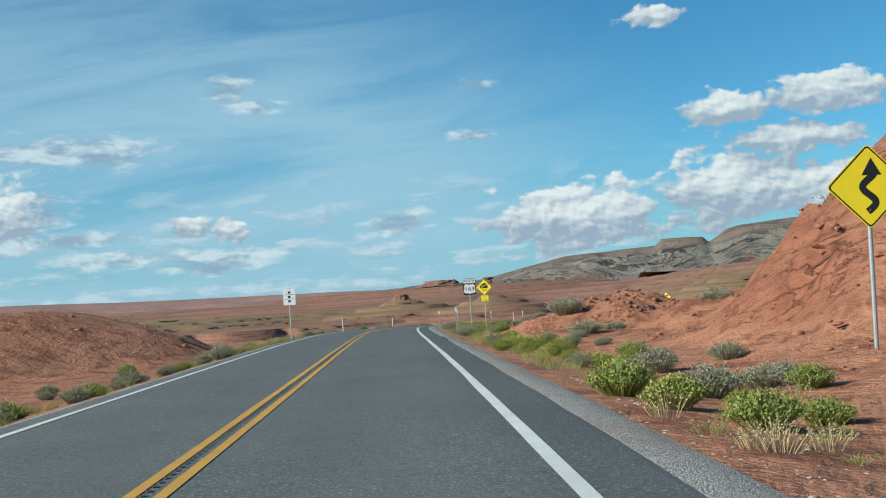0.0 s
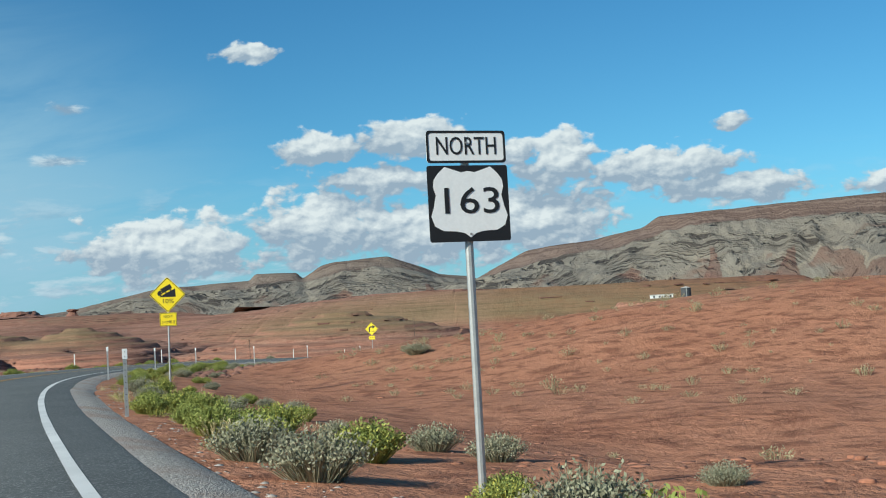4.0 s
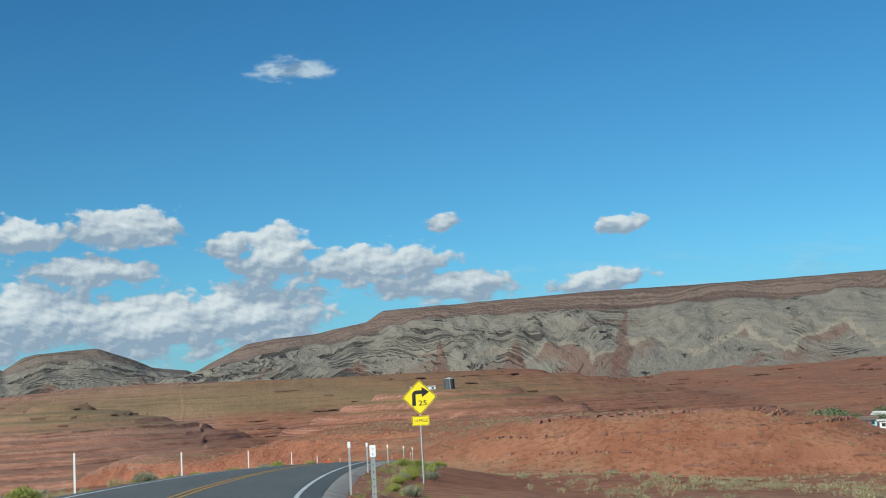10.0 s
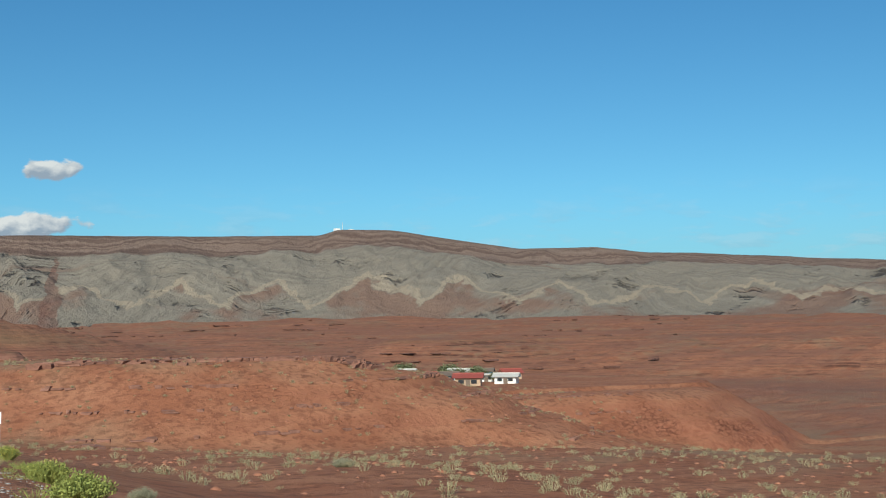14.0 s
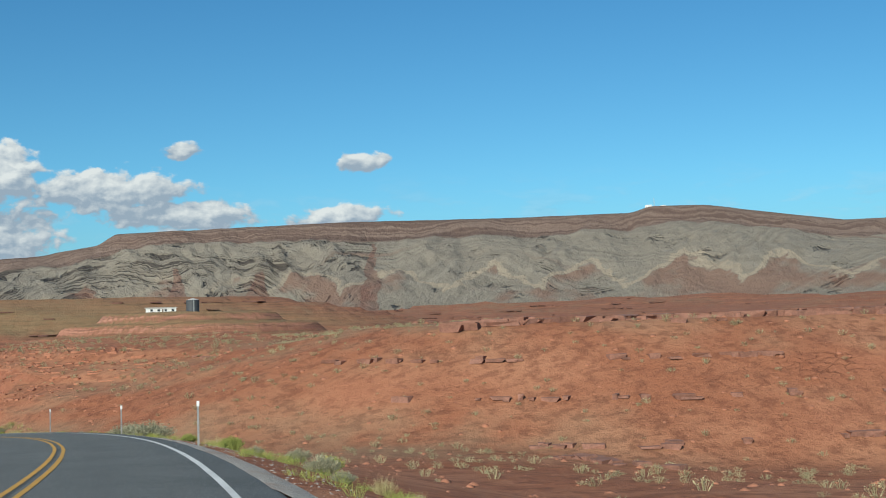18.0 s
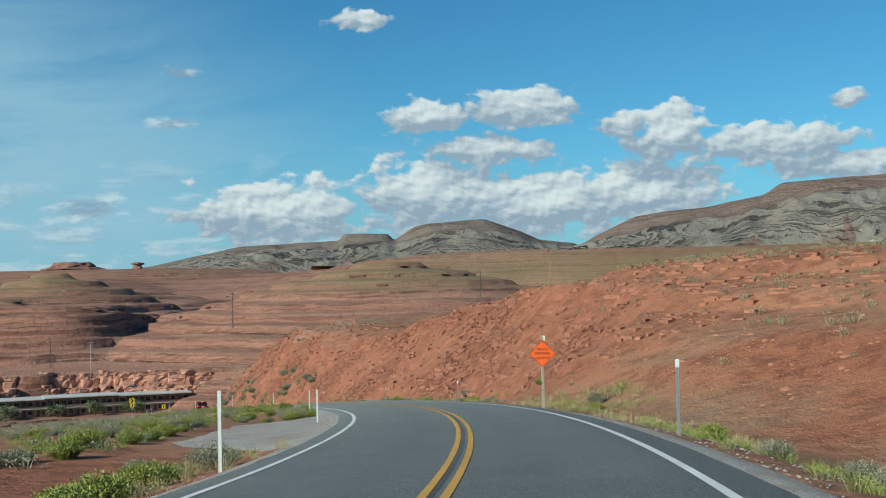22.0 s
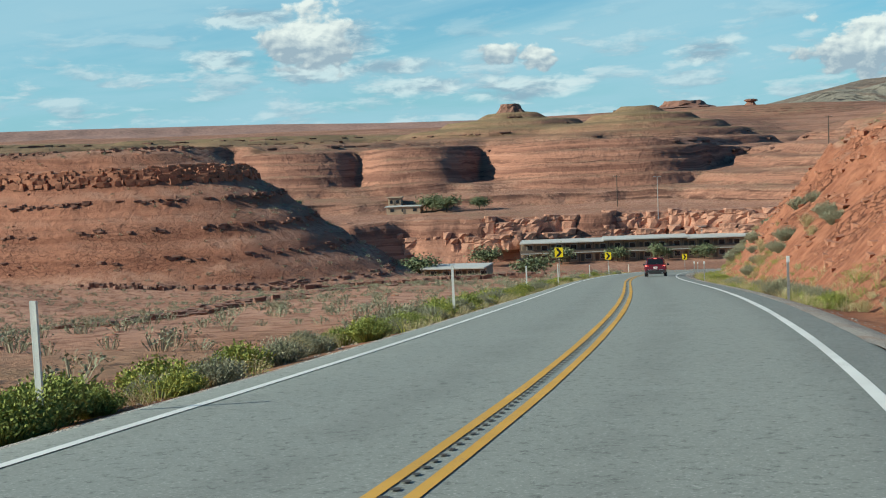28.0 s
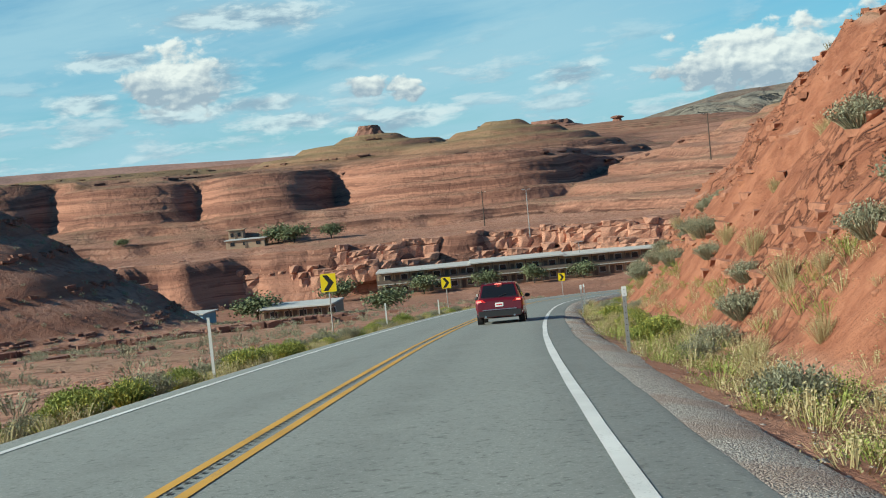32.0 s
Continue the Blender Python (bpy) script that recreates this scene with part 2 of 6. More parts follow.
def ground_material():
    m, n, b = material("red_earth", 0.95)
    b.inputs["Specular IOR Level"].default_value = 0.15
    geo = n.add("ShaderNodeNewGeometry")
    pos = n.vec("MULTIPLY", geo.outputs["Position"], (1 / S, 1 / S, 1 / S))
    sep = n.add("ShaderNodeSeparateXYZ")
    n.link(pos, sep.inputs[0])
    up = n.add("ShaderNodeSeparateXYZ")
    n.link(geo.outputs["Normal"], up.inputs[0])
    big, mid, fine, grit = n.noise(pos, 0.012, 5), n.noise(pos, 0.11, 5), n.noise(pos, 1.1, 6, 0.65), n.noise(pos, 9.0, 4, 0.7)
    soil = n.mix(n.ramp(mid, 0.32, 0.68), (0.30, 0.118, 0.062), (0.40, 0.185, 0.102))
    sandy = n.math("MULTIPLY", n.ramp(sep.outputs[1], 190.0, 90.0), n.ramp(mid, 0.25, 0.6, 0.45, 1.0))
    soil = n.mix(sandy, soil, (0.46, 0.21, 0.118))
    dusty = n.math("MULTIPLY", n.math("MULTIPLY", n.ramp(sep.outputs[1], 290.0, 370.0), n.ramp(sep.outputs[0], -50.0, -80.0)), n.ramp(mid, 0.2, 0.6, 0.35, 0.85))
    soil = n.mix(dusty, soil, (0.50, 0.285, 0.20))
    soil = n.mix(n.ramp(fine, 0.46, 0.62, 0.0, 0.68), soil, (0.16, 0.060, 0.034))
    soil = n.mix(n.ramp(n.noise(pos, 3.4, 5, 0.75), 0.57, 0.66, 0.0, 0.45), soil, (0.11, 0.044, 0.028))
    soil = n.mix(n.ramp(grit, 0.54, 0.72, 0.0, 0.6), soil, (0.47, 0.235, 0.135))
    # dry scrub that tints the flats, most of it far from the road
    scrub = n.math("MULTIPLY", n.ramp(big, 0.46, 0.62), n.ramp(mid, 0.35, 0.6))
    scrub = n.math("MULTIPLY", scrub, n.ramp(up.outputs[2], 0.86, 0.97, 0.0, 0.75))
    soil = n.mix(scrub, soil, (0.25, 0.175, 0.105))
    # level beds of rock show on the steep parts
    wob = n.math("ADD", sep.outputs[2], n.math("MULTIPLY", n.math("SUBTRACT", n.noise(pos, 0.03, 3), 0.5), 5.0))
    beds = n.noise(n.xyz(n.math("MULTIPLY", sep.outputs[0], 0.004), n.math("MULTIPLY", sep.outputs[1], 0.004), n.math("MULTIPLY", wob, 0.42)), 1.0, 6, 0.7)
    rock = n.mix(n.ramp(beds, 0.38, 0.62), (0.20, 0.092, 0.064), (0.42, 0.205, 0.135))
    leaf = n.noise(n.xyz(n.math("MULTIPLY", sep.outputs[0], 0.02), n.math("MULTIPLY", sep.outputs[1], 0.02), n.math("MULTIPLY", wob, 0.75)), 1.0, 4, 0.62)
    # thin dark partings, strata tone plus painted ledge shade, broken along their length
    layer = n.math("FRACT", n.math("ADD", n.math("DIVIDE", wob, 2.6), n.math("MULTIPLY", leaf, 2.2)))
    parting_shade = n.math("MULTIPLY", n.ramp(n.math("ABSOLUTE", n.math("SUBTRACT", layer, 0.5)), 0.16, 0.09), n.ramp(n.noise(pos, 0.07, 5, 0.65), 0.40, 0.52))
    rock = n.mix(n.math("MULTIPLY", parting_shade, 0.5), rock, (0.075, 0.036, 0.028))
    rock = n.mix(n.ramp(leaf, 0.44, 0.37, 0.0, 0.45), rock, (0.40, 0.215, 0.15))
    steep = n.ramp(up.outputs[2], 0.93, 0.76)
    far = n.ramp(n.vec("LENGTH", n.vec("ADD", pos, (34, -309, 0))), 90.0, 320.0)
    # the ground along the first stretch of road is open soil, not bedded rock
    aside = n.ramp(n.math("ABSOLUTE", n.math("ADD", sep.outputs[0], 34.0)), 130.0, 240.0)
    far = n.math("MULTIPLY", far, n.math("MAXIMUM", n.ramp(sep.outputs[1], 310.0, 410.0), aside))
    red_far = n.mix(n.ramp(beds, 0.4, 0.6, 0.2, 0.9), soil, (0.225, 0.105, 0.070))
    # the same painted parting shade on all but level far ground
    red_far = n.mix(n.math("MULTIPLY", n.math("MULTIPLY", parting_shade, 0.55), n.ramp(up.outputs[2], 0.9995, 0.990)), red_far, (0.085, 0.042, 0.032))
    red_far = n.mix(n.ramp(n.noise(pos, 0.35, 4, 0.7), 0.55, 0.68, 0.0, 0.45), red_far, (0.21, 0.165, 0.10))
    col = n.mix(n.math("MULTIPLY", far, 0.85), soil, red_far)
    block = n.add("ShaderNodeTexVoronoi", feature="DISTANCE_TO_EDGE")
    n.link(n.vec("MULTIPLY", n.vec("ADD", pos, n.xyz(n.math("MULTIPLY", fine, 1.8), n.math("MULTIPLY", mid, 2.0), n.math("MULTIPLY", fine, 1.2))), (1.0, 1.0, 2.6)), block.inputs["Vector"])
    block.inputs["Scale"].default_value = 1.0
    crack = n.math("MAXIMUM", n.ramp(block.outputs[0], 0.0, 0.08, 0.2, 1.0), n.ramp(mid, 0.38, 0.55))
    rubble = n.mix(crack, (0.14, 0.052, 0.033), n.mix(n.ramp(fine, 0.35, 0.65), (0.235, 0.086, 0.048), (0.37, 0.152, 0.086)))
    rubble = n.mix(n.ramp(grit, 0.5, 0.8, 0.0, 0.6), rubble, (0.43, 0.205, 0.125))
    rock = n.mix(far, rubble, rock)
    # thin ledges where a hard bed breaks off, varnish and undercut shade in colour
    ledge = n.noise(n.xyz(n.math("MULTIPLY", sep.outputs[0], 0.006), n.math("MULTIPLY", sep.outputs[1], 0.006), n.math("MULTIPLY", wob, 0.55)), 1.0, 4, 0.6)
    ledge_shade = n.math("MULTIPLY", n.ramp(ledge, 0.54, 0.60), n.ramp(n.noise(pos, 0.09, 4, 0.6), 0.36, 0.56))
    ledge_shade = n.math("MULTIPLY", n.math("MULTIPLY", ledge_shade, far), n.ramp(up.outputs[2], 0.992, 0.95, 0.0, 0.85))
    col = n.mix(ledge_shade, col, (0.075, 0.034, 0.025))
    col = n.mix(steep, col, rock)
    # greenish shale on the high round hills
    green = n.math("MULTIPLY", n.ramp(n.math("ADD", sep.outputs[2], n.math("MULTIPLY", mid, 8.0)), -6.0, 7.0), n.math("MULTIPLY", n.math("MULTIPLY", far, n.ramp(n.vec("LENGTH", n.vec("ADD", pos, (34, -309, 0))), 1200.0, 950.0)), n.ramp(up.outputs[2], 0.8, 0.95)))
    col = n.mix(n.math("MULTIPLY", green, 0.7), col, (0.22, 0.17, 0.085))
    n.link(col, b.inputs["Base Color"])
    bp = n.add("ShaderNodeBump")
    bp.inputs["Strength"].default_value, bp.inputs["Distance"].default_value = 0.85, 0.35
    h = n.math("ADD", n.math("ADD", fine, n.math("MULTIPLY", grit, 0.25)), n.math("MULTIPLY", far, n.math("MULTIPLY", n.noise(pos, 0.28, 5, 0.65), 4.0)))
    n.link(n.math("ADD", n.math("ADD", h, n.math("MULTIPLY", n.math("MULTIPLY", beds, steep), n.math("MULTIPLY", far, 3.0))), n.math("MULTIPLY", n.math("MULTIPLY", crack, steep), n.math("SUBTRACT", 1.0, far))), bp.inputs["Height"])
    n.link(bp.outputs[0], b.inputs["Normal"])
    return m


def asphalt_material():
    m, n, b = material("asphalt", 0.9)
    b.inputs["Specular IOR Level"].default_value = 0.3
    pos = n.add("ShaderNodeNewGeometry").outputs["Position"]
    stone, patch, grain = n.noise(pos, 34.0, 4, 0.75), n.noise(pos, 0.35, 4), n.noise(pos, 9.0, 6, 0.8)
    col = n.mix(n.ramp(patch, 0.3, 0.7), (0.096, 0.101, 0.093), (0.122, 0.127, 0.117))
    # a paler tone further down, and darker bands where wheels run
    att = n.add("ShaderNodeUVMap")
    su = n.add("ShaderNodeSeparateXYZ")
    n.link(att.outputs[0], su.inputs[0])
    col = n.mix(n.ramp(su.outputs[1], 460.0, 550.0, 0.0, 0.6), col, (0.33, 0.345, 0.305))
    col = n.mix(n.ramp(stone, 0.52, 0.66, 0.0, 0.85), col, (0.39, 0.386, 0.35))
    col = n.mix(n.ramp(grain, 0.52, 0.66, 0.0, 0.6), col, (0.045, 0.046, 0.044))
    off = n.math("ABSOLUTE", n.math("SUBTRACT", n.math("ABSOLUTE", su.outputs[0]), 1.75))
    track = n.ramp(n.math("ABSOLUTE", n.math("SUBTRACT", off, 0.85)), 0.5, 0.05, 0.0, 0.16)
    col = n.mix(n.math("MULTIPLY", track, n.ramp(n.noise(pos, 0.8, 3), 0.3, 0.6)), col, (0.075, 0.073, 0.07))
    n.link(col, b.inputs["Base Color"])
    bp = n.add("ShaderNodeBump")
    bp.inputs["Strength"].default_value, bp.inputs["Distance"].default_value = 0.5, 0.01
    n.link(stone, bp.inputs["Height"])
    n.link(bp.outputs[0], b.inputs["Normal"])
    return m


def paint_material(name, colour):
    """Road paint, worn through to the stone in places."""
    m, n, b = material(name, 0.75)
    pos = n.add("ShaderNodeNewGeometry").outputs["Position"]
    wear = n.ramp(n.math("ADD", n.math("MULTIPLY", n.noise(pos, 40.0, 3, 0.7), 0.6), n.math("MULTIPLY", n.noise(pos, 1.5, 4), 0.4)), 0.56, 0.68, 0.0, 0.6)
    tone = n.mix(n.ramp(n.noise(pos, 0.7, 4), 0.3, 0.7), colour, tuple(c * 0.82 for c in colour))
    n.link(n.mix(wear, tone, (0.14, 0.13, 0.12)), b.inputs["Base Color"])
    return m


def gravel_material():
    m, n, b = material("gravel", 0.95)
    pos = n.add("ShaderNodeNewGeometry").outputs["Position"]
    v = n.add("ShaderNodeTexVoronoi")
    n.link(pos, v.inputs["Vector"])
    v.inputs["Scale"].default_value = 48.0
    sv = n.add("ShaderNodeSeparateColor")
    n.link(v.outputs["Color"], sv.inputs[0])
    col = n.mix(sv.outputs[0], (0.26, 0.235, 0.20), (0.70, 0.645, 0.56))
    col = n.mix(n.ramp(n.noise(pos, 0.5, 4), 0.46, 0.66, 0.0, 0.5), col, (0.40, 0.25, 0.17))
    col = n.mix(n.ramp(v.outputs["Distance"], 0.45, 0.8, 0.0, 0.5), col, (0.15, 0.11, 0.09))
    n.link(col, b.inputs["Base Color"])
    bp = n.add("ShaderNodeBump")
    bp.inputs["Strength"].default_value, bp.inputs["Distance"].default_value = 0.9, 0.04
    n.link(n.math("SUBTRACT", 1.0, v.outputs["Distance"]), bp.inputs["Height"])
    n.link(bp.outputs[0], b.inputs["Normal"])
    return m


def mountain_material(name, warm):
    """Grey-green folded beds with dark ledges, red cap beds and flat-iron wedges at the foot."""
    m, n, b = material(name, 0.95)
    b.inputs["Specular IOR Level"].default_value = 0.1
    uv = n.add("ShaderNodeUVMap").outputs[0]
    su = n.add("ShaderNodeSeparateXYZ")
    n.link(uv, su.inputs[0])
    u, v = su.outputs[0], su.outputs[1]
    wavy = n.noise(n.vec("MULTIPLY", uv, (0.85, 0.8, 1)), 1.0, 1, 0.4)
    wav2 = n.noise(n.vec("MULTIPLY", uv, (3.0, 3.0, 1)), 1.0, 4, 0.6)
    fine = n.noise(n.vec("MULTIPLY", uv, (22, 30, 1)), 1.0, 5, 0.7)
    patch = n.noise(n.vec("MULTIPLY", uv, (1.3, 1.6, 1)), 1.0, 4, 0.6)
    # one smooth field whose level lines are the folded beds: steep limbs and rounded arches
    bend = n.math("ADD", n.math("MULTIPLY", v, 0.75), n.math("ADD", n.math("MULTIPLY", wavy, 1.7), n.math("MULTIPLY", wav2, 0.16)))
    bed = n.noise(n.xyz(n.math("MULTIPLY", bend, 22.0), 0.0, 0.0), 1.0, 4, 0.65)
    pale = n.mix(n.ramp(bed, 0.32, 0.68), (0.215, 0.185, 0.142), (0.275, 0.243, 0.19))
    pale = n.mix(n.ramp(patch, 0.50, 0.72, 0.0, 0.4), pale, (0.32, 0.265, 0.195))
    pale = n.mix(n.ramp(fine, 0.52, 0.72, 0.0, 0.35), pale, (0.15, 0.128, 0.096))
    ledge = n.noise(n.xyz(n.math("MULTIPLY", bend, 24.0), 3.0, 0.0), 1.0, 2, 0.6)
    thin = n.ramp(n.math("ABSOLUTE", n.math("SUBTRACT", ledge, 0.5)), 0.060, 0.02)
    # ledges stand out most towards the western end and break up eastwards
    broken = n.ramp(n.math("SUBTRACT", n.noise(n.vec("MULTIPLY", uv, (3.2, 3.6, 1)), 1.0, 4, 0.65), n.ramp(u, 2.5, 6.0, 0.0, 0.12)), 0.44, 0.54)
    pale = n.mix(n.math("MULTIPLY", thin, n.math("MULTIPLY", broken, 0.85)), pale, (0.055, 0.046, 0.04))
    tint = n.ramp(n.noise(n.xyz(n.math("MULTIPLY", bend, 3.5), 7.0, n.math("MULTIPLY", u, 0.4)), 1.0, 2), 0.60, 0.68, 0.0, 0.55)
    pale = n.mix(tint, pale, (0.20, 0.115, 0.082))
    cap = n.ramp(n.math("ADD", v, n.math("MULTIPLY", n.math("SUBTRACT", patch, 0.5), 0.22)), 0.76, 0.80)
    capb = n.noise(n.xyz(n.math("MULTIPLY", u, 0.35), n.math("ADD", n.math("MULTIPLY", v, 46.0), n.math("MULTIPLY", wav2, 9.0)), 0.0), 1.0, 4, 0.7)
    red = n.mix(n.ramp(capb, 0.42, 0.58), (0.125, 0.082, 0.065), (0.21, 0.15, 0.118))
    red = n.mix(n.ramp(fine, 0.5, 0.72, 0.0, 0.45), red, (0.085, 0.056, 0.044))
    # scalloped foot: pale chevrons over red wedges
    saw = n.math("ABSOLUTE", n.math("SUBTRACT", n.math("FRACT", n.math("ADD", n.math("MULTIPLY", u, 1.9), n.math("MULTIPLY", wav2, 1.1))), 0.5))
    foot = n.math("ADD", v, n.math("MULTIPLY", saw, 0.55))
    wedge = n.math("MULTIPLY", n.ramp(foot, 0.33, 0.29), n.ramp(patch, 0.46, 0.56))
    rim = n.math("MULTIPLY", n.ramp(n.math("ABSOLUTE", n.math("SUBTRACT", foot, 0.345)), 0.04, 0.015), n.ramp(u, 3.2, 5.0, 0.25, 0.8))
    col = n.mix(n.math("MULTIPLY", wedge, 0.65), pale, (0.205, 0.105, 0.072))
    col = n.mix(rim, col, (0.36, 0.295, 0.21))
    # single red bodies: one steep band through the face and dark flat-irons at the foot
    for at, low, high, wide in ((4.60, 0.0, 0.78, 0.06), (3.82, -0.1, 0.34, 0.17), (3.25, -0.1, 0.40, 0.10)):
        body = n.math("SUBTRACT", 1.0, n.math("DIVIDE", n.math("ABSOLUTE", n.math("ADD", n.math("SUBTRACT", u, at), n.math("MULTIPLY", n.math("SUBTRACT", wav2, 0.5), 0.16))), n.ramp(v, low, high, wide * 0.9, wide * 0.2)))
        body = n.math("MULTIPLY", n.ramp(body, 0.0, 0.2), n.ramp(v, high, high - 0.05))
        col = n.mix(n.math("MULTIPLY", body, 0.62), col, n.mix(n.ramp(fine, 0.4, 0.65), (0.20, 0.098, 0.07), (0.12, 0.062, 0.048)))
    col = n.mix(n.math("MULTIPLY", cap, warm), col, red)
    n.link(col, b.inputs["Base Color"])
    bp = n.add("ShaderNodeBump")
    bp.inputs["Strength"].default_value, bp.inputs["Distance"].default_value = 0.9, 14.0
    n.link(n.math("ADD", n.math("MULTIPLY", bed, 0.5), n.math("SUBTRACT", n.math("MULTIPLY", fine, 0.7), n.math("MULTIPLY", n.math("MULTIPLY", thin, broken), n.math("SUBTRACT", 1.0, cap)))), bp.inputs["Height"])
    n.link(bp.outputs[0], b.inputs["Normal"])
    return m


def leaf_material(name, low, high, tip):
    m, n, b = material(name, 0.8)
    b.inputs["Specular IOR Level"].default_value = 0.15
    info = n.add("ShaderNodeNewGeometry")
    rnd = info.outputs["Random Per Island"]
    who = n.add("ShaderNodeObjectInfo").outputs["Random"]
    co = n.add("ShaderNodeTexCoord").outputs["Object"]
    sz = n.add("ShaderNodeSeparateXYZ")
    n.link(co, sz.inputs[0])
    col = n.mix(rnd, low, high)
    col = n.mix(n.math("MULTIPLY", n.ramp(rnd, 0.55, 1.0), n.ramp(who, 0.2, 0.9)), col, tip)
    n.link(col, b.inputs["Base Color"])
    return m


red_earth = ground_material()
asphalt = asphalt_material()
white_paint = paint_material("white_road_paint", (0.72, 0.71, 0.66))
yellow_paint = paint_material("yellow_road_paint", (0.62, 0.33, 0.045))
gravel = gravel_material()
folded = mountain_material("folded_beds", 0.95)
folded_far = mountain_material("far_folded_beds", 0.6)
rim_rock = plain("far_rim_rock", (0.30, 0.17, 0.13), 0.95, vary=0.3, scale=0.01)
sage = leaf_material("sage_leaves", (0.19, 0.19, 0.12), (0.34, 0.33, 0.22), (0.42, 0.38, 0.25))
rabbit = leaf_material("rabbitbrush_leaves", (0.17, 0.20, 0.05), (0.34, 0.37, 0.10), (0.52, 0.46, 0.09))
scrub_leaf = leaf_material("scrub_leaves", (0.20, 0.175, 0.095), (0.37, 0.325, 0.19), (0.44, 0.38, 0.22))
dry_grass = leaf_material("dry_grass_blades", (0.32, 0.26, 0.12), (0.48, 0.41, 0.22), (0.55, 0.46, 0.26))
stone_red = plain("red_stone", (0.32, 0.135, 0.076), 0.95, vary=0.35, scale=3.0, bump=0.6)
grey_stone = plain("grey_roadside_stone", (0.34, 0.30, 0.26), 0.95, vary=0.35, scale=5.0)
steel = plain("galvanised_steel", (0.42, 0.42, 0.40), 0.5, 0.6, vary=0.15, scale=12)
post_white = plain("white_post_enamel", (0.62, 0.62, 0.57), 0.6, vary=0.12, scale=9)
post_green = plain("green_post_steel", (0.10, 0.16, 0.12), 0.6, 0.3, vary=0.2, scale=9)
sign_yellow = plain("yellow_sign_sheeting", (0.86, 0.66, 0.012), 0.45, vary=0.05, scale=4)
sign_orange = plain("orange_sign_sheeting", (0.92, 0.14, 0.02), 0.5, vary=0.06, scale=4)
sign_white = plain("white_sign_sheeting", (0.80, 0.80, 0.77), 0.45, vary=0.05, scale=4)
sign_black = plain("black_sign_ink", (0.012, 0.012, 0.012), 0.5, vary=0.1)
alu_back = plain("bare_aluminium", (0.45, 0.45, 0.44), 0.45, 0.8, vary=0.1)

# ---- the plan: road line, land heights ----
ROAD_Y = np.array([-400, -150, -60, -20, 0, 20, 40, 60, 80, 100, 120, 140, 160, 180, 200, 220, 240, 260, 275, 290, 305, 320, 335, 350, 365, 380, 400, 420, 440, 460, 485, 510, 535, 560], float)
ROAD_X = np.array([176.56, 65.6, 25.7, 7.48, -1.8, -11.19, -20.66, -29.83, -37.82, -43.49, -46.42, -46.86, -45.38, -42.68, -39.3, -35.82, -32.87, -31.13, -31.06, -32.27, -34.68, -38.23, -43.0, -49.2, -56.64, -64.74, -75.62, -85.7, -94.87, -102.03, -105.6, -101.9, -92.4, -74.4])
ROAD_Z = np.array([1.37, 0.41, 0.21, 0.29, 0.37, 0.43, 0.44, 0.38, 0.21, -0.07, -0.43, -0.88, -1.41, -2.05, -2.87, -3.87, -5.0, -6.19, -7.12, -8.1, -9.14, -10.28, -11.53, -12.84, -14.27, -15.85, -18.01, -20.14, -22.24, -24.27, -26.68, -28.93, -31.0, -32.88])
# fall across the road to either side
BANK_Y = np.array([-50, 60, 110, 150, 190, 230, 260, 290, 320, 350, 390, 450], float)
BANK_LEFT = np.array([0.037, -0.016, -0.015, -0.031, -0.001, -0.014, 0.023, 0.052, 0.055, 0.015, 0.021, -0.012])
BANK_RIGHT = np.array([0.022, 0.016, -0.013, -0.064, -0.003, -0.029, 0.008, 0.018, 0.021, 0.034, 0.011, -0.003])


def spline(xs, ys):
    """A natural cubic through the knots."""
    k, h = len(xs), np.diff(xs)
    a = np.eye(k)
    r = np.zeros(k)
    for i in range(1, k - 1):
        a[i, i - 1 : i + 2] = h[i - 1], 2 * (h[i - 1] + h[i]), h[i]
        r[i] = 6 * ((ys[i + 1] - ys[i]) / h[i] - (ys[i] - ys[i - 1]) / h[i - 1])
    m = np.linalg.solve(a, r)

    def at(x):
        x = np.asarray(x, float)
        i = np.clip(np.searchsorted(xs, x) - 1, 0, k - 2)
        u, v, g = xs[i + 1] - x, x - xs[i], h[i]
        return m[i] * u**3 / (6 * g) + m[i + 1] * v**3 / (6 * g) + (ys[i] / g - m[i] * g / 6) * u + (ys[i + 1] / g - m[i + 1] * g / 6) * v

    return at


road_x_raw, road_z_raw = spline(ROAD_Y, ROAD_X), spline(ROAD_Y, ROAD_Z)


def road_x(y):
    y = np.asarray(y, float)
    return np.where(y > 560, -74.4 + 0 * y, road_x_raw(np.clip(y, -400, 560)))


def road_z(y):
    return road_z_raw(np.clip(y, -400, 560))


def road_turn(y):
    """Slope dx/dy of the road's line."""
    return (road_x(np.asarray(y) + 0.5) - road_x(np.asarray(y) - 0.5))


def bank_rise(y, d):
    """How far the road's banked surface lies above its middle line, d to the right of it."""
    return np.where(np.asarray(d) > 0, np.interp(y, BANK_Y, BANK_RIGHT), np.interp(y, BANK_Y, BANK_LEFT)) * d


def spread(d):
    """Off the middle line, as the land's own section counts it: the shoulders there begin further out."""
    a = np.abs(d)
    return np.sign(d) * (a + 1.45 * ss(0.5, 3.3, a) * ss(15, 6, a))


def narrow(d):
    """The other way round."""
    a = np.abs(d)
    return np.sign(d) * (a - 1.45 * ss(3.5, 4.8, a) * ss(15, 7.4, a))


def ss(a, b, v):
    t = np.clip((v - a) / (b - a), 0, 1)
    return t * t * (3 - 2 * t)


GRAIN = np.random.RandomState(7).rand(256, 256)


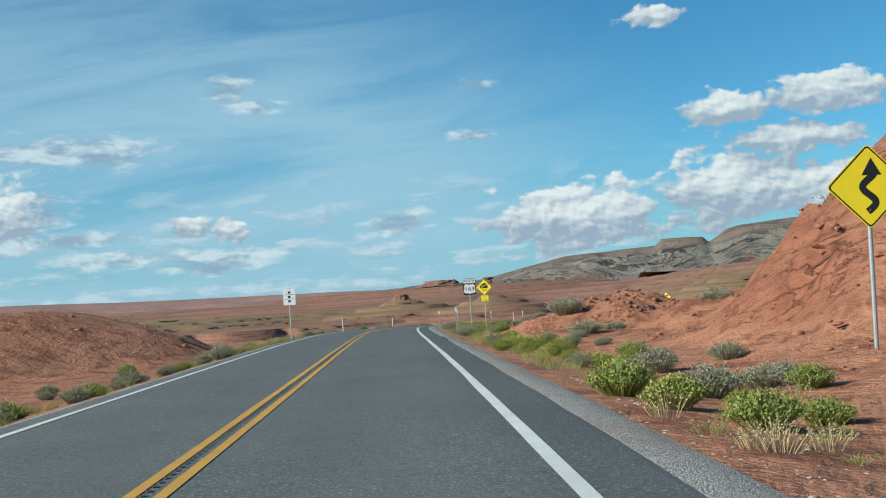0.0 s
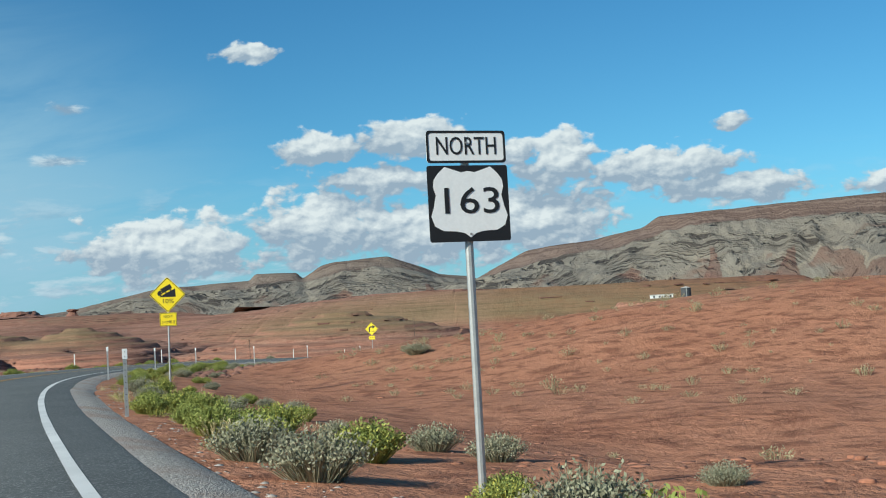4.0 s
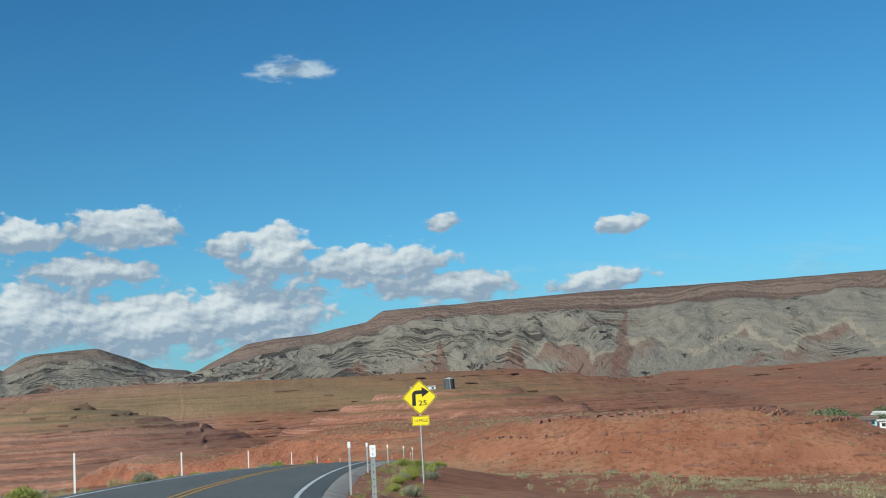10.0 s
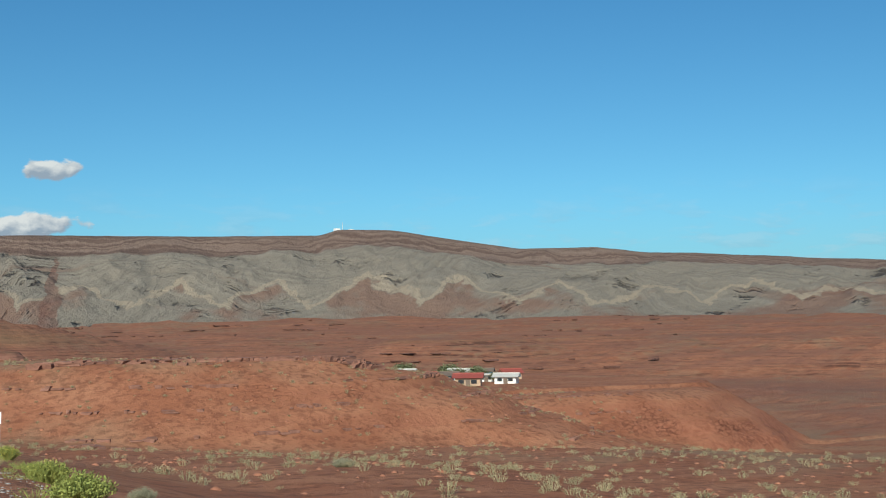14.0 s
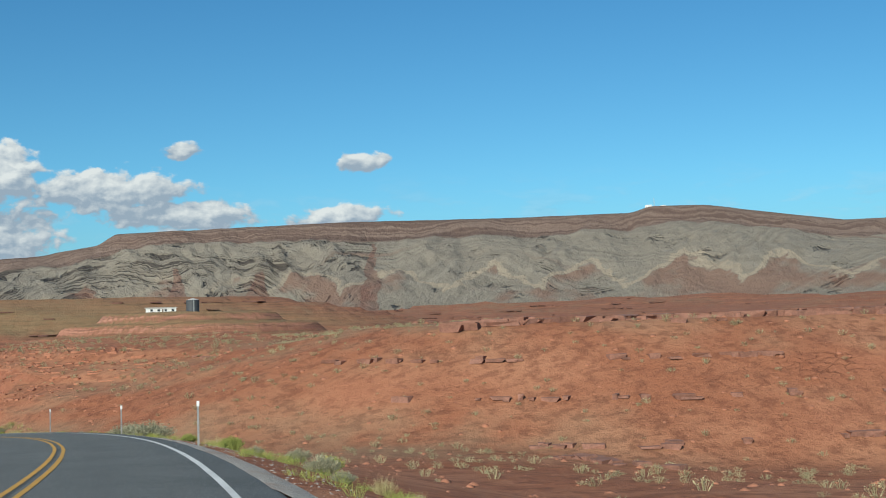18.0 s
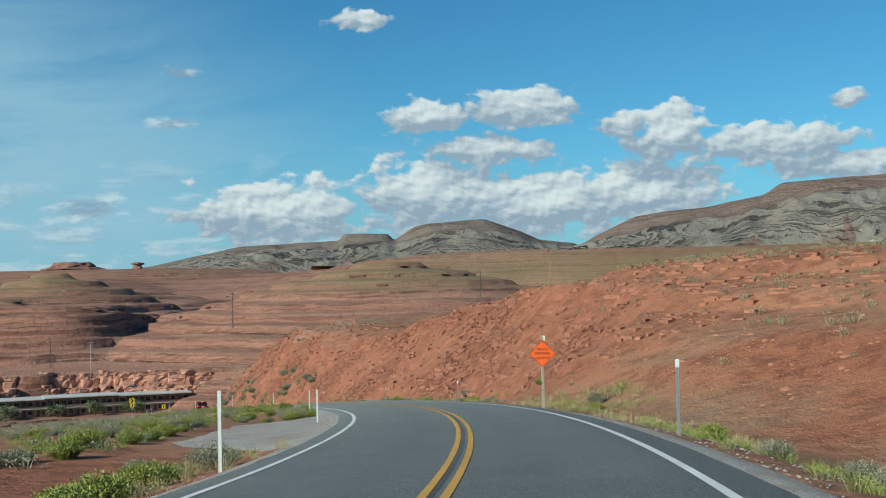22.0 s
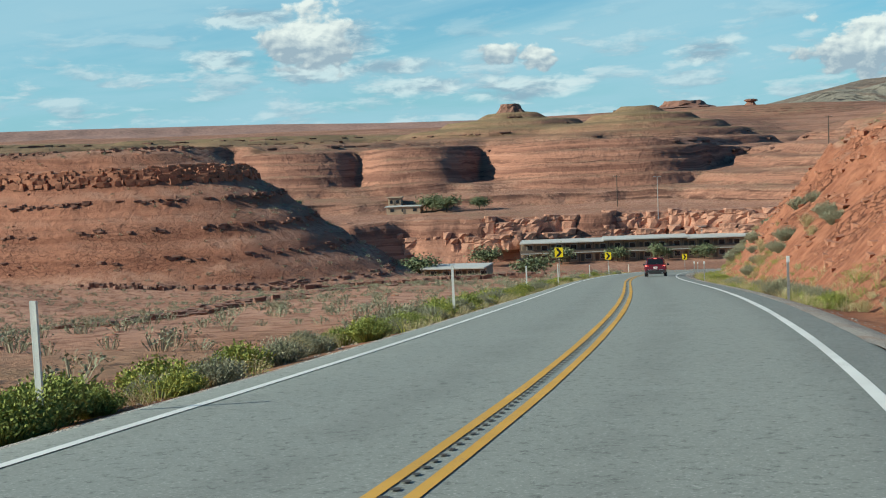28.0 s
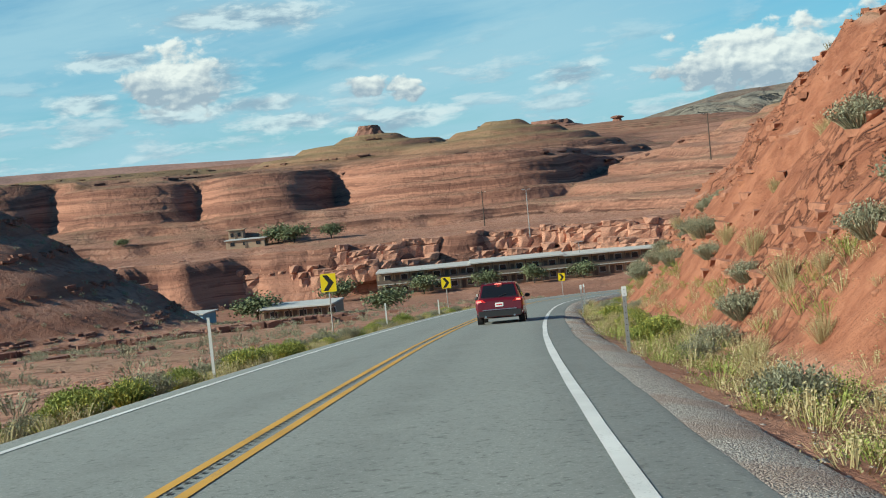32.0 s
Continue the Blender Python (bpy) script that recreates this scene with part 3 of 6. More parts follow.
def value_noise(x, y):
    xi, yi = np.floor(x).astype(int), np.floor(y).astype(int)
    fx, fy = x - xi, y - yi
    fx, fy = fx * fx * (3 - 2 * fx), fy * fy * (3 - 2 * fy)
    g = lambda i, j: GRAIN[(xi + i) % 256, (yi + j) % 256]
    return (g(0, 0) * (1 - fx) + g(1, 0) * fx) * (1 - fy) + (g(0, 1) * (1 - fx) + g(1, 1) * fx) * fy


def fbm(x, y, scale, octaves=4, gain=0.5):
    """Noise about 0, of about unit height; scale is the widest lump in metres."""
    total, amp, norm = 0, 1.0, 0
    x, y = np.asarray(x, float) / scale, np.asarray(y, float) / scale
    for o in range(octaves):
        total = total + amp * (value_noise(x + 17.3 * o, y - 9.1 * o) - 0.5) * 2
        norm += amp
        x, y, amp = x * 2.03, y * 2.03, amp * gain
    return total / norm


def smax(a, b, k):
    h = np.clip(0.5 + 0.5 * (a - b) / k, 0, 1)
    return b + (a - b) * h + k * h * (1 - h)


def mound(x, y, cx, cy, rx, ry, turn, top, drop, flat=0.0, power=1.5):
    """A hill's own height: flat on top, then falling by drop at one radius, and on."""
    c, s = math.cos(radians(turn)), math.sin(radians(turn))
    u, v = ((x - cx) * c + (y - cy) * s) / rx, ((y - cy) * c - (x - cx) * s) / ry
    r = np.hypot(u, v) * (1 + (0.22 if rx < 40 else 0.13) * fbm(x + cx, y, rx * 0.7 + 4, 4))
    return top - drop * np.maximum(0, (r - flat) / (1 - flat)) ** power


def terraces(z, step, sharp, wob):
    """Draws a slope into ledges of level beds."""
    t = (z + wob) / step
    k = np.floor(t)
    f = t - k
    return (k + (1 - sharp) * f + sharp * ss(0.62, 0.9, f)) * step - wob


def cells(x, y, scale):
    """A chance height for each of many broken, angular patches of ground."""
    x, y = x / scale, y / scale
    xi, yi = np.floor(x).astype(int), np.floor(y).astype(int)
    best, val = np.full(np.shape(x), 9.0), np.zeros(np.shape(x))
    for i in (-1, 0, 1):
        for j in (-1, 0, 1):
            a, b = (xi + i) % 256, (yi + j) % 256
            px, py = xi + i + GRAIN[a, b], yi + j + GRAIN[b, (a + 91) % 256]
            q = np.abs(x - px) + np.abs(y - py)
            hit = q < best
            best, val = np.where(hit, q, best), np.where(hit, GRAIN[(a + 37) % 256, (b + 11) % 256], val)
    return val - 0.5


def land(x, y):
    x, y = np.asarray(x, float), np.asarray(y, float)
    slope = road_turn(y)
    off_line = (x - road_x(y)) / np.sqrt(1 + slope**2)
    d = spread(off_line)
    near = np.clip(off_line, -14, 14) * slope / np.sqrt(1 + slope**2)
    zr = road_z(y + near)
    n1, n2, n3 = fbm(x, y, 60, 5), fbm(x + 300, y, 14, 4), fbm(x, y + 90, 3.0, 3)
    # right-hand side: rising by the start, a swale in the middle
    w = ss(118, 185, y)
    start = zr - 0.35 * ss(4.8, 7, d) + 1.2 * ss(7, 15, d) * ss(64, 36, y) + 0.8 * ss(14, 60, d) + 0.5 * n2 * ss(7, 12, d) - 0.9 * ss(6, 13, d) * ss(52, 66, y) * ss(120, 95, y)
    swale = zr - 0.5 * ss(4.8, 7, d) - 1.5 * ss(6, 14, d) - 2.4 * ss(14, 45, d) - 6.0 * ss(45, 130, d) + 0.5 * n2 * ss(7, 20, d)
    right = start * (1 - w) + swale * w
    # left-hand side: falls away to the wash
    floor = np.interp(y, [-100, 0, 90, 200, 300, 400, 480, 560, 640], [0.5, -0.6, -4, -10, -17, -23, -27, -35, -42])
    reach = np.interp(y, [0, 150, 300, 450], [140, 90, 55, 45])
    left = zr - 0.5 * ss(4.8, 7, -d) + (floor - zr) * ss(0, 1, (-d - 7) / reach) ** 1.2 + 1.2 * n1 * ss(15, 60, -d) + 0.35 * n2 * ss(8, 20, -d)
    z = np.where(d > 0, right, left)
    # the far country, by the distance from the middle of the way
    rho = np.hypot(x + 34, y - 309)
    az = np.degrees(np.arctan2(-(x + 34), y - 309))
    wide = ss(6, 24, az)
    wall = 398 + 16 * fbm(az * 3, rho * 0.02, 10, 4)
    bench = -42 + 11 * ss(0, 7, rho - wall) + 9 * ss(10, 90, rho - wall)
    lobe = 0
    for c, w, r in ((29.0, 5.2, 460), (36.9, 2.9, 464), (41.9, 3.4, 470), (47.8, 3.8, 472), (56.0, 6.0, 470), (69.0, 8.0, 480)):
        lobe = np.maximum(lobe, (506 - r) * np.clip(1 - np.abs((az - c) / w) ** 3, 0, 1))
    nose = 506 + 80 * ss(25, 22, az) - lobe + 4 * fbm(x, y, 70, 3)
    crown = np.interp(az, [15, 22, 25, 30, 34, 40, 45, 60], [-20, -17, -9, -8, -8, -7, -5, -3])
    bench = bench + (crown + 22) * ss(-4, 30, rho - nose) + 9 * ss(40, 420, rho - nose)
    table = np.interp(az, [-60, -45, -35, -27, -20, -16, -12, -5, 0, 10], [18, 22, 26, 23, 21, 14, 9, 28, 41, 45]) + 3 * n1
    edge = rho + 110 * fbm(x, y, 260, 4)
    town = np.interp(rho, [100, 250, 420, 560, 900, 1080, 1250], [-11, -14, -24, -35, -37, -31, -14]) + (table + 14) * ss(1180, 1680, edge)
    # a red mesa spur behind the town
    town = town + np.maximum(0, -4 - town) * ss(930, 1110, edge) * ss(-32, -36.5, az)
    country = wide * (bench + 24 * ss(800, 1900, rho)) + (1 - wide) * town
    country = country + n1 * 3.0 * ss(400, 700, rho) * (1 - 0.8 * ss(-28, -33, az) * ss(980, 900, rho))
    blend = ss(190, 330, rho) * (1 - ss(70, 105, np.abs(az)))
    blend = np.where((rho > 330) & (np.abs(az) < 95), np.maximum(blend, 1 - ss(70, 95, np.abs(az))), blend)
    z = z * (1 - blend) + country * blend
    # hills: nearest the road first
    z = smax(z, mound(x, y, -1.2, 32.6, 6.7, 16.6, 10, 4.9, 6.5, 0.05, 1.15), 0.8)
    z = smax(z, mound(x, y, -12.6, 47.5, 4.6, 5.5, 0, 1.5, 1.5), 0.4)
    z = smax(z, mound(x, y, -6, 113, 22, 22, 0, 2.4, 2.6), 1.2)
    z = smax(z, mound(x, y, -37, 39, 9, 11, 20, 2.4, 2.4, 0.3), 0.6)
    z = smax(z, mound(x, y, -60, 36, 20, 18, 0, 2.2, 2.4, 0.3), 0.8)
    ridge = smax(mound(x, y, 11.5, 305, 37.5, 22, -30, -3.2, 4.6, 0.56, 1.3), mound(x, y, 2.6, 359.8, 52.2, 70.8, 22, -3.5, 5.0, 0.5, 1.4), 2.0)
    off = ss(4, 10, d)
    z = z + (smax(z, ridge, 1.5) - z) * off
    # the flat of the small town
    z = smax(z, mound(x, y, 76, 342, 58, 52, 0, -8.7, 9.0, 0.75, 1.5), 1.5)
    # the spur that the road is cut into
    spur = mound(x, y, -45.5, 422, 30.9, 77.6, 24, -9.3, 5.0, 0.55, 1.7)
    z = z + (smax(z, spur, 1.5) - z) * off
    # left hill with a ledge near its top, and lower swells
    z = smax(z, mound(x, y, -199.8, 455.7, 58.0, 31.1, 7.5, -8.4, 17.0, 0.40, 1.2), 1.2)
    z = smax(z, mound(x, y, -175, 405, 46, 14, 14, -20.5, 6.0, 0.2, 1.3), 1.5)
    # round hills beyond the river
    z = smax(z, mound(x, y, -420, 905, 120, 120, 0, 9.5, 24.0, 0.06, 1.05), 4.0)
    z = smax(z, mound(x, y, -470, 745, 95, 70, 10, -8.0, 15.0, 0.3, 1.3), 3.0)
    z = smax(z, mound(x, y, -345, 905, 80, 90, 10, 8.0, 22.0, 0.1, 1.1), 4.0)
    z = smax(z, mound(x, y, -150, 860, 112, 112, 10, 8.5, 24.0, 0.12, 1.1), 3.0)
    z = smax(z, mound(x, y, -640, 900, 160, 120, 0, 0.0, 20.0, 0.3, 1.2), 4.0)
    z = smax(z, mound(x, y, 70, 850, 110, 80, 0, 8.0, 26.0, 0.25, 1.2), 4.0)
    z = smax(z, mound(x, y, 0, 1500, 520, 260, 0, 30.0, 40.0, 0.5, 1.3), 6.0)
    z = smax(z, mound(x, y, -880, 2050, 420, 260, 15, 36.0, 40.0, 0.6, 2.0), 6.0)
    # the river's side of the cliff stays low
    lid = -42 + 11 * ss(0, 7, rho - wall) + 16 * ss(-4, 30, rho - nose) + 0.30 * np.maximum(0, rho - wall - 7) + 2.0 * n1
    z = np.where((rho > 335) & (az > 8) & (az < 80), np.minimum(z, lid + 90 * ss(24, 8, az)), z)
    # beds of rock stand out as ledges on the slopes away from the road
    cutz = ss(6, 12, d) * ss(300, 330, y) * ss(560, 500, y)
    ledgy = np.clip(0.55 * ss(330, 420, rho) * ss(2600, 1700, rho) * (1 - ss(-28, -33, az) * ss(980, 900, rho)) + 0.28 * ss(30, 60, -d) * ss(300, 380, y) + 0.35 * ss(35, 60, d) * ss(250, 280, y) + cutz * 0.4, 0, 1)
    wob = (1.6 - 1.0 * ss(330, 250, rho)) * n1 + 0.5 * n2
    step = np.where(rho > 330, np.where(az < 4, 5.6, 4.4), np.where(d < -30, 3.0, np.where(cutz > 0.3, 1.5, 2.6)))
    z = z + (terraces(z, step, 0.85, wob) - z) * ledgy
    # the bank of the cut beside the road
    bank = zr - 0.4 + (0.95 + 0.42 * ss(370, 420, y)) * np.maximum(0, np.abs(d) - 7.2 - 1.2 * n2)
    cutz = cutz * ss(-0.8, 0.6, z - bank)
    z = np.where((d > 4) & (y > 300), np.minimum(z, bank + 20 * ss(330, 300, y) + 90 * ss(500, 550, y)), z)
    z = z + 0.10 * n3 * ss(7, 11, np.abs(d)) + (0.9 * n2 + 0.5 * fbm(x * 1.0, y + z * 2.5, 4.0, 4) + 0.3 * n3) * cutz * ss(7.5, 10, d)
    # broken rock on the cut's face and at the foot of the red hill by the start
    rub = cutz * ss(7.5, 9.5, d) * ss(45, 28, d) * (0.32 + 0.5 * ss(385, 415, y)) + 0.6 * ss(8, 11, d) * ss(30, 20, d) * ss(8, 16, y) * ss(66, 50, y)
    rub = rub + 0.35 * ss(40, 60, -d) * ss(190, 130, -d) * ss(380, 420, y) * ss(520, 480, y)
    z = z + rub * (0.4 * cells(x + 0.4 * z, y, 2.1) + 0.5 * cells(x, y + 0.5 * z, 1.1) + 0.3 * cells(x, y, 0.7) + 0.5 * fbm(x + 0.3 * z, y, 1.7, 3))
    # the gravel turnout on the left
    lay = ss(292, 303, y) * ss(338, 322, y) * ss(20, 9.5, -d) * ss(4, 4.4, -d)
    z = z * (1 - lay) + (zr - 0.36) * lay
    # the bed of the road
    z = z + bank_rise(y, np.clip(off_line, -4, 4)) * ss(14, 5, np.abs(d))
    inside = ss(6.6, 4.9, np.abs(d)) * ss(640, 560, y)
    z = z * (1 - inside) + (zr - 0.10 - 0.25 * ss(4.7, 6.6, np.abs(d)) + bank_rise(y, np.clip(off_line, -4, 4))) * inside
    return z


def height(x, y):
    return float(land(np.array([x]), np.array([y]))[0])


def sheet(name, xs, ys, zs, mat, uv=None, smooth=True):
    """A mesh from a grid of places (rows by columns)."""
    r, c = xs.shape
    me = bpy.data.meshes.new(name)
    co = np.stack([xs, ys, zs], -1).reshape(-1, 3) * S
    i = np.arange((r - 1) * c).reshape(r - 1, c)[:, :-1].ravel()
    quads = np.stack([i, i + 1, i + c + 1, i + c], 1)
    me.vertices.add(len(co))
    me.vertices.foreach_set("co", co.astype(np.float32).ravel())
    me.loops.add(quads.size)
    me.loops.foreach_set("vertex_index", quads.astype(np.int32).ravel())
    me.polygons.add(len(quads))
    me.polygons.foreach_set("loop_start", np.arange(0, quads.size, 4, dtype=np.int32))
    if uv is not None:
        layer = me.uv_layers.new(name="UVMap")
        flat = np.stack(uv, -1).reshape(-1, 2)[quads.ravel()]
        layer.data.foreach_set("uv", flat.astype(np.float32).ravel())
    me.polygons.foreach_set("use_smooth", np.full(len(quads), smooth))
    me.materials.append(mat)
    me.update(calc_edges=True)
    me.validate()
    return new(name, me)


def widening(first, last, step, grow):
    out = [first]
    while out[-1] < last:
        out.append(out[-1] + step)
        step *= grow
    return np.array(out)


gy = np.concatenate([-widening(70, 900, 4, 1.12)[::-1], np.arange(-69, 8, 1.4), np.arange(8, 66, 0.7), np.arange(66, 306, 1.4), np.arange(306, 452, 0.6), np.arange(452, 545, 1.4), np.arange(545, 780, 1.9), np.arange(780, 1010, 3.2), widening(1010, 4700, 4, 1.03)])
half = np.concatenate([np.arange(0, 7.2, 0.6), np.arange(7.2, 26, 0.5), widening(26, 60, 0.7, 1.02), widening(61.5, 620, 1.6, 1.012), widening(640, 4600, 12, 1.12)])
far_side = np.concatenate([half[half < 60], np.arange(60, 190, 1.5), np.arange(190, 420, 2.2), widening(422, 620, 3, 1.04), widening(640, 4600, 12, 1.12)])
gd = np.concatenate([-far_side[:0:-1], half])
GY, GD = np.meshgrid(gy, gd, indexing="ij")
GX = road_x(GY) + GD
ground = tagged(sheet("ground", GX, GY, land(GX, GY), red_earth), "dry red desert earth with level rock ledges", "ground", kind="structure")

# road, its lines and shoulders
ry = np.concatenate([np.arange(-160, 566, 1.0)])
rx, rz = road_x(ry), road_z(ry)
rs = road_turn(ry)
rl = np.sqrt(1 + rs**2)
RN = np.stack([1 / rl, -rs / rl], 1)
RS = np.concatenate([[0], np.cumsum(np.hypot(np.diff(rx), np.diff(ry)))])


def ribbon(name, offs, lifts, mat, jag=0.0):
    offs = np.array(offs, float)
    o = np.repeat(offs[None], len(ry), 0)
    if jag:
        o[:, 0] += jag * fbm(ry, 0 * ry, 3.0, 3)
        o[:, -1] += jag * fbm(ry, 0 * ry + 50, 3.0, 3)
    X, Y = rx[:, None] + RN[:, :1] * o, ry[:, None] + RN[:, 1:] * o
    Z = rz[:, None] + np.array(lifts)[None] + bank_rise(ry[:, None], o)
    return sheet(name, X, Y, Z, mat, (o, RS[:, None] + 0 * o))


road = tagged(ribbon("road", [-3.22, -3.1, -2, 0, 2, 3.0, 3.14], [-0.03, 0.009, 0.0164, 0.03, 0.0164, 0.0096, -0.03], asphalt, 0.05), "grey weathered two-lane asphalt road", "road", kind="structure")


def solid_line(name, a, b, mat, lift=0.006):
    """A painted line between two offsets, slightly uneven at its edges."""
    z = lambda o: 0.03 - 0.0068 * abs(o) + lift
    return ribbon(name, [a, b], [z(a), z(b)], mat, 0.012)


for nm, a, b, mat, lab in (
    ("edge_line", 2.48, 2.585, white_paint, "worn white edge line on the asphalt"), ("edge_line", -2.735, -2.63, white_paint, "worn white edge line on the asphalt"),
    ("centre_line", 0.062, 0.150, yellow_paint, "yellow double centre line"), ("centre_line", -0.150, -0.062, yellow_paint, "yellow double centre line"),
):
    tagged(solid_line(nm, a, b, mat), lab, "road marking", kind="structure")
tagged(ribbon("shoulder", [2.95, 3.2, 3.55, 3.95], [-0.012, -0.02, -0.09, -0.30], gravel, 0.3), "loose grey gravel shoulder beside the road", "shoulder", kind="structure")
tagged(ribbon("shoulder", [-3.95, -3.65, -3.3, -3.05], [-0.30, -0.11, -0.025, -0.012], gravel, 0.3), "loose grey gravel shoulder beside the road", "shoulder", kind="structure")


oy = np.arange(297, 333, 1.0)
out_d = 3.2 + 4.5 * ss(298, 306, oy) * ss(331, 320, oy) + 0.5 * fbm(oy, 0 * oy, 5, 3)
turn_o = -(3.1 + (out_d - 3.1)[:, None] * np.linspace(1, 0, 9)[None])
tn = np.sqrt(1 + road_turn(oy) ** 2)[:, None]
tagged(sheet("turnout", road_x(oy)[:, None] + turn_o / tn, oy[:, None] - turn_o * road_turn(oy)[:, None] / tn, road_z(oy)[:, None] + bank_rise(oy[:, None], np.clip(turn_o, -4, 4)) - 0.05 - 0.03 * np.linspace(8, 0, 9)[None] + 0.02 * fbm(turn_o * 1.0, oy[:, None] + 0 * turn_o, 2.0, 3), gravel),
       "grey gravel turnout beside the road", "shoulder", kind="structure")


def mountain(name, knots, pull, foot, mat, label, rough, steps=500, rows=70, cap=0.8, far=0.9):
    """A long ridge: its crest passes through the knots, its face comes forward by pull metres to the foot."""
    k = np.array(knots, float)
    mid = np.array([-34, 309, -4.0])
    k = mid + (k - mid) * far
    pull, rough = pull * far, rough * far
    run = np.concatenate([[0], np.cumsum(np.hypot(np.diff(k[:, 0]), np.diff(k[:, 1])))])
    s = np.linspace(0, run[-1], steps)
    cx, cy, cz = (np.interp(s, run, k[:, i]) for i in range(3))
    kern = np.hanning(7) / np.hanning(7).sum()
    cz = np.convolve(np.pad(cz, 3, mode="edge"), kern, "valid")
    wx, wy = cx + 34, cy - 309
    wl = np.hypot(wx, wy)
    wx, wy = wx / wl, wy / wl
    v = np.concatenate([np.linspace(-0.25, 1, rows), [1.0, 0.9]])
    V, S_ = np.meshgrid(v, s, indexing="ij")
    out = np.concatenate([1 - np.linspace(-0.25, 1, rows), [-0.15, -0.3]])[:, None]
    # steep near the crest, easing to the foot
    shape = np.where(V > cap, cap - 0.06 + (V - cap), V * (cap - 0.06) / cap)
    shape = np.minimum(np.where(V > cap, cap - 0.06 + (1 - cap + 0.06) * ss(cap, 1, V), shape), 1)
    rid = np.abs(fbm(S_ * 1.0 + 90 * fbm(S_, V * 300 + 900, 300, 2), V * 240 + S_ * 0.12, 190, 5, 0.55))
    gully = 1.1 - 3.2 * np.minimum(rid, 0.5)
    fold = np.sin(S_ / 105.0 + 2.2 * fbm(S_, V * 300, 500, 3) + 3.0 * V)
    env = np.sin(np.pi * np.clip(V, 0, 1)) ** 0.7
    X = cx[None] - wx[None] * pull * out
    Y = cy[None] - wy[None] * pull * out
    wide_k = np.hanning(61) / np.hanning(61).sum()
    calm = np.minimum(np.convolve(np.pad(cz, 30, mode="edge"), wide_k, "valid"), cz)
    calm = np.convolve(np.pad(calm, 6, mode="edge"), np.hanning(13) / np.hanning(13).sum(), "valid")
    Z = foot + (calm[None] - foot) * shape + (cz - calm)[None] * ss(0.86, 1.0, V) + rough * env * (gully + 0.35 * fold)
    Z[-2:] = cz[None] - 10
    Z[-1] = foot - 60
    return tagged(sheet(name, X, Y, Z, mat, (S_ / 400.0, V)), label, "mountain", kind="structure")


CREST = [(-900, 3500, 10), (-420, 3560, 60), (-190, 3607, 108), (-40, 3605, 182), (27, 3609, 190), (150, 3600, 200), (295, 3594, 226), (335, 3589, 254), (627, 3300, 250), (807, 3030, 240),
         (1106, 2950, 242), (1440, 2805, 243), (1480, 2785, 258), (1600, 2720, 256), (1850, 2540, 206), (1990, 2420, 207), (2070, 2340, 191), (2500, 1900, 155), (2900, 1100, 130)]
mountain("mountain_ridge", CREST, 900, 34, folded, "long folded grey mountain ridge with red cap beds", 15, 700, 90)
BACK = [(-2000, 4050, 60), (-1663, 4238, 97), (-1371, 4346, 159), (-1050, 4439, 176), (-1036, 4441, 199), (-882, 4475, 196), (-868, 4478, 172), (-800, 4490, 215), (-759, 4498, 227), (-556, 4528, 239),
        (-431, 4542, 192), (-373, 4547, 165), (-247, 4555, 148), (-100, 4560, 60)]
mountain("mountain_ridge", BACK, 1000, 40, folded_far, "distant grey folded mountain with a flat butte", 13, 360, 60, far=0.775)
RIM = [(-4100, 1500, 120), (-3700, 2600, 118), (-3312, 3260, 115), (-3125, 3456, 112), (-2846, 3708, 100), (-2616, 3886, 96), (-2100, 4150, 86), (-1600, 4300, 60)]
mountain("mesa_rim", RIM, 420, 30, rim_rock, "distant pale red mesa rim on the horizon", 6, 260, 24, 0.6, far=0.75)


def rumble():
    """Milled grooves down the middle of the centre line: flat patches, hollow's shade in their colour, every 0.3 m."""
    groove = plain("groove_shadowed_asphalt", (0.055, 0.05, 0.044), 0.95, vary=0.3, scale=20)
    k = np.arange(4, RS[-1] - 4, 0.2)
    X, Y, Z = np.interp(k, RS, rx), np.interp(k, RS, ry), np.interp(k, RS, rz) + 0.0385
    nx, ny = np.interp(k, RS, RN[:, 0]), np.interp(k, RS, RN[:, 1])
    tx, ty = -ny, nx
    slope = np.interp(k, RS, np.gradient(rz, RS))
    wob = np.random.RandomState(2).uniform(0.85, 1.1, len(k))
    ring_, mid = [], 0.024
    for a, b, h in ((-1, -1, 0), (0, -1.2, 0), (1, -1, 0), (1.1, 0, 0), (1, 1, 0), (0, 1.2, 0), (-1, 1, 0), (-1.1, 0, 0)):
        u, v = a * mid * wob - 0.026, b * 0.030
        ring_.append(np.stack([X + nx * u + tx * v, Y + ny * u + ty * v, Z + slope * v], 1))
    co = np.stack(ring_, 1).reshape(-1, 3) * S
    me = bpy.data.meshes.new("rumble_strip")
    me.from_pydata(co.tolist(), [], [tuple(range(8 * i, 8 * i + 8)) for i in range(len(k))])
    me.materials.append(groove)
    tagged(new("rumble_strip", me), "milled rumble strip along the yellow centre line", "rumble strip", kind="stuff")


rumble()

# ---- helpers for things ----


def part(name, bm, mat, parent=None, label=""):
    """Links a bmesh as one mesh object, under its thing where one is given."""
    me = bpy.data.meshes.new(name)
    bm.to_mesh(me)
    bm.free()
    me.materials.append(mat)
    ob = new(name, me)
    ob.parent = parent
    if label:
        ob["label"] = label
    return ob


def base(name, x, y, z, turn=0.0, label="", category="", group=""):
    e = new(name)
    e.empty_display_size = 0.2
    e.matrix_basis = pose(x * S, y * S, z * S, 0, 0, turn) @ Matrix.Scale(S, 4)
    return tagged(e, label, category, group)


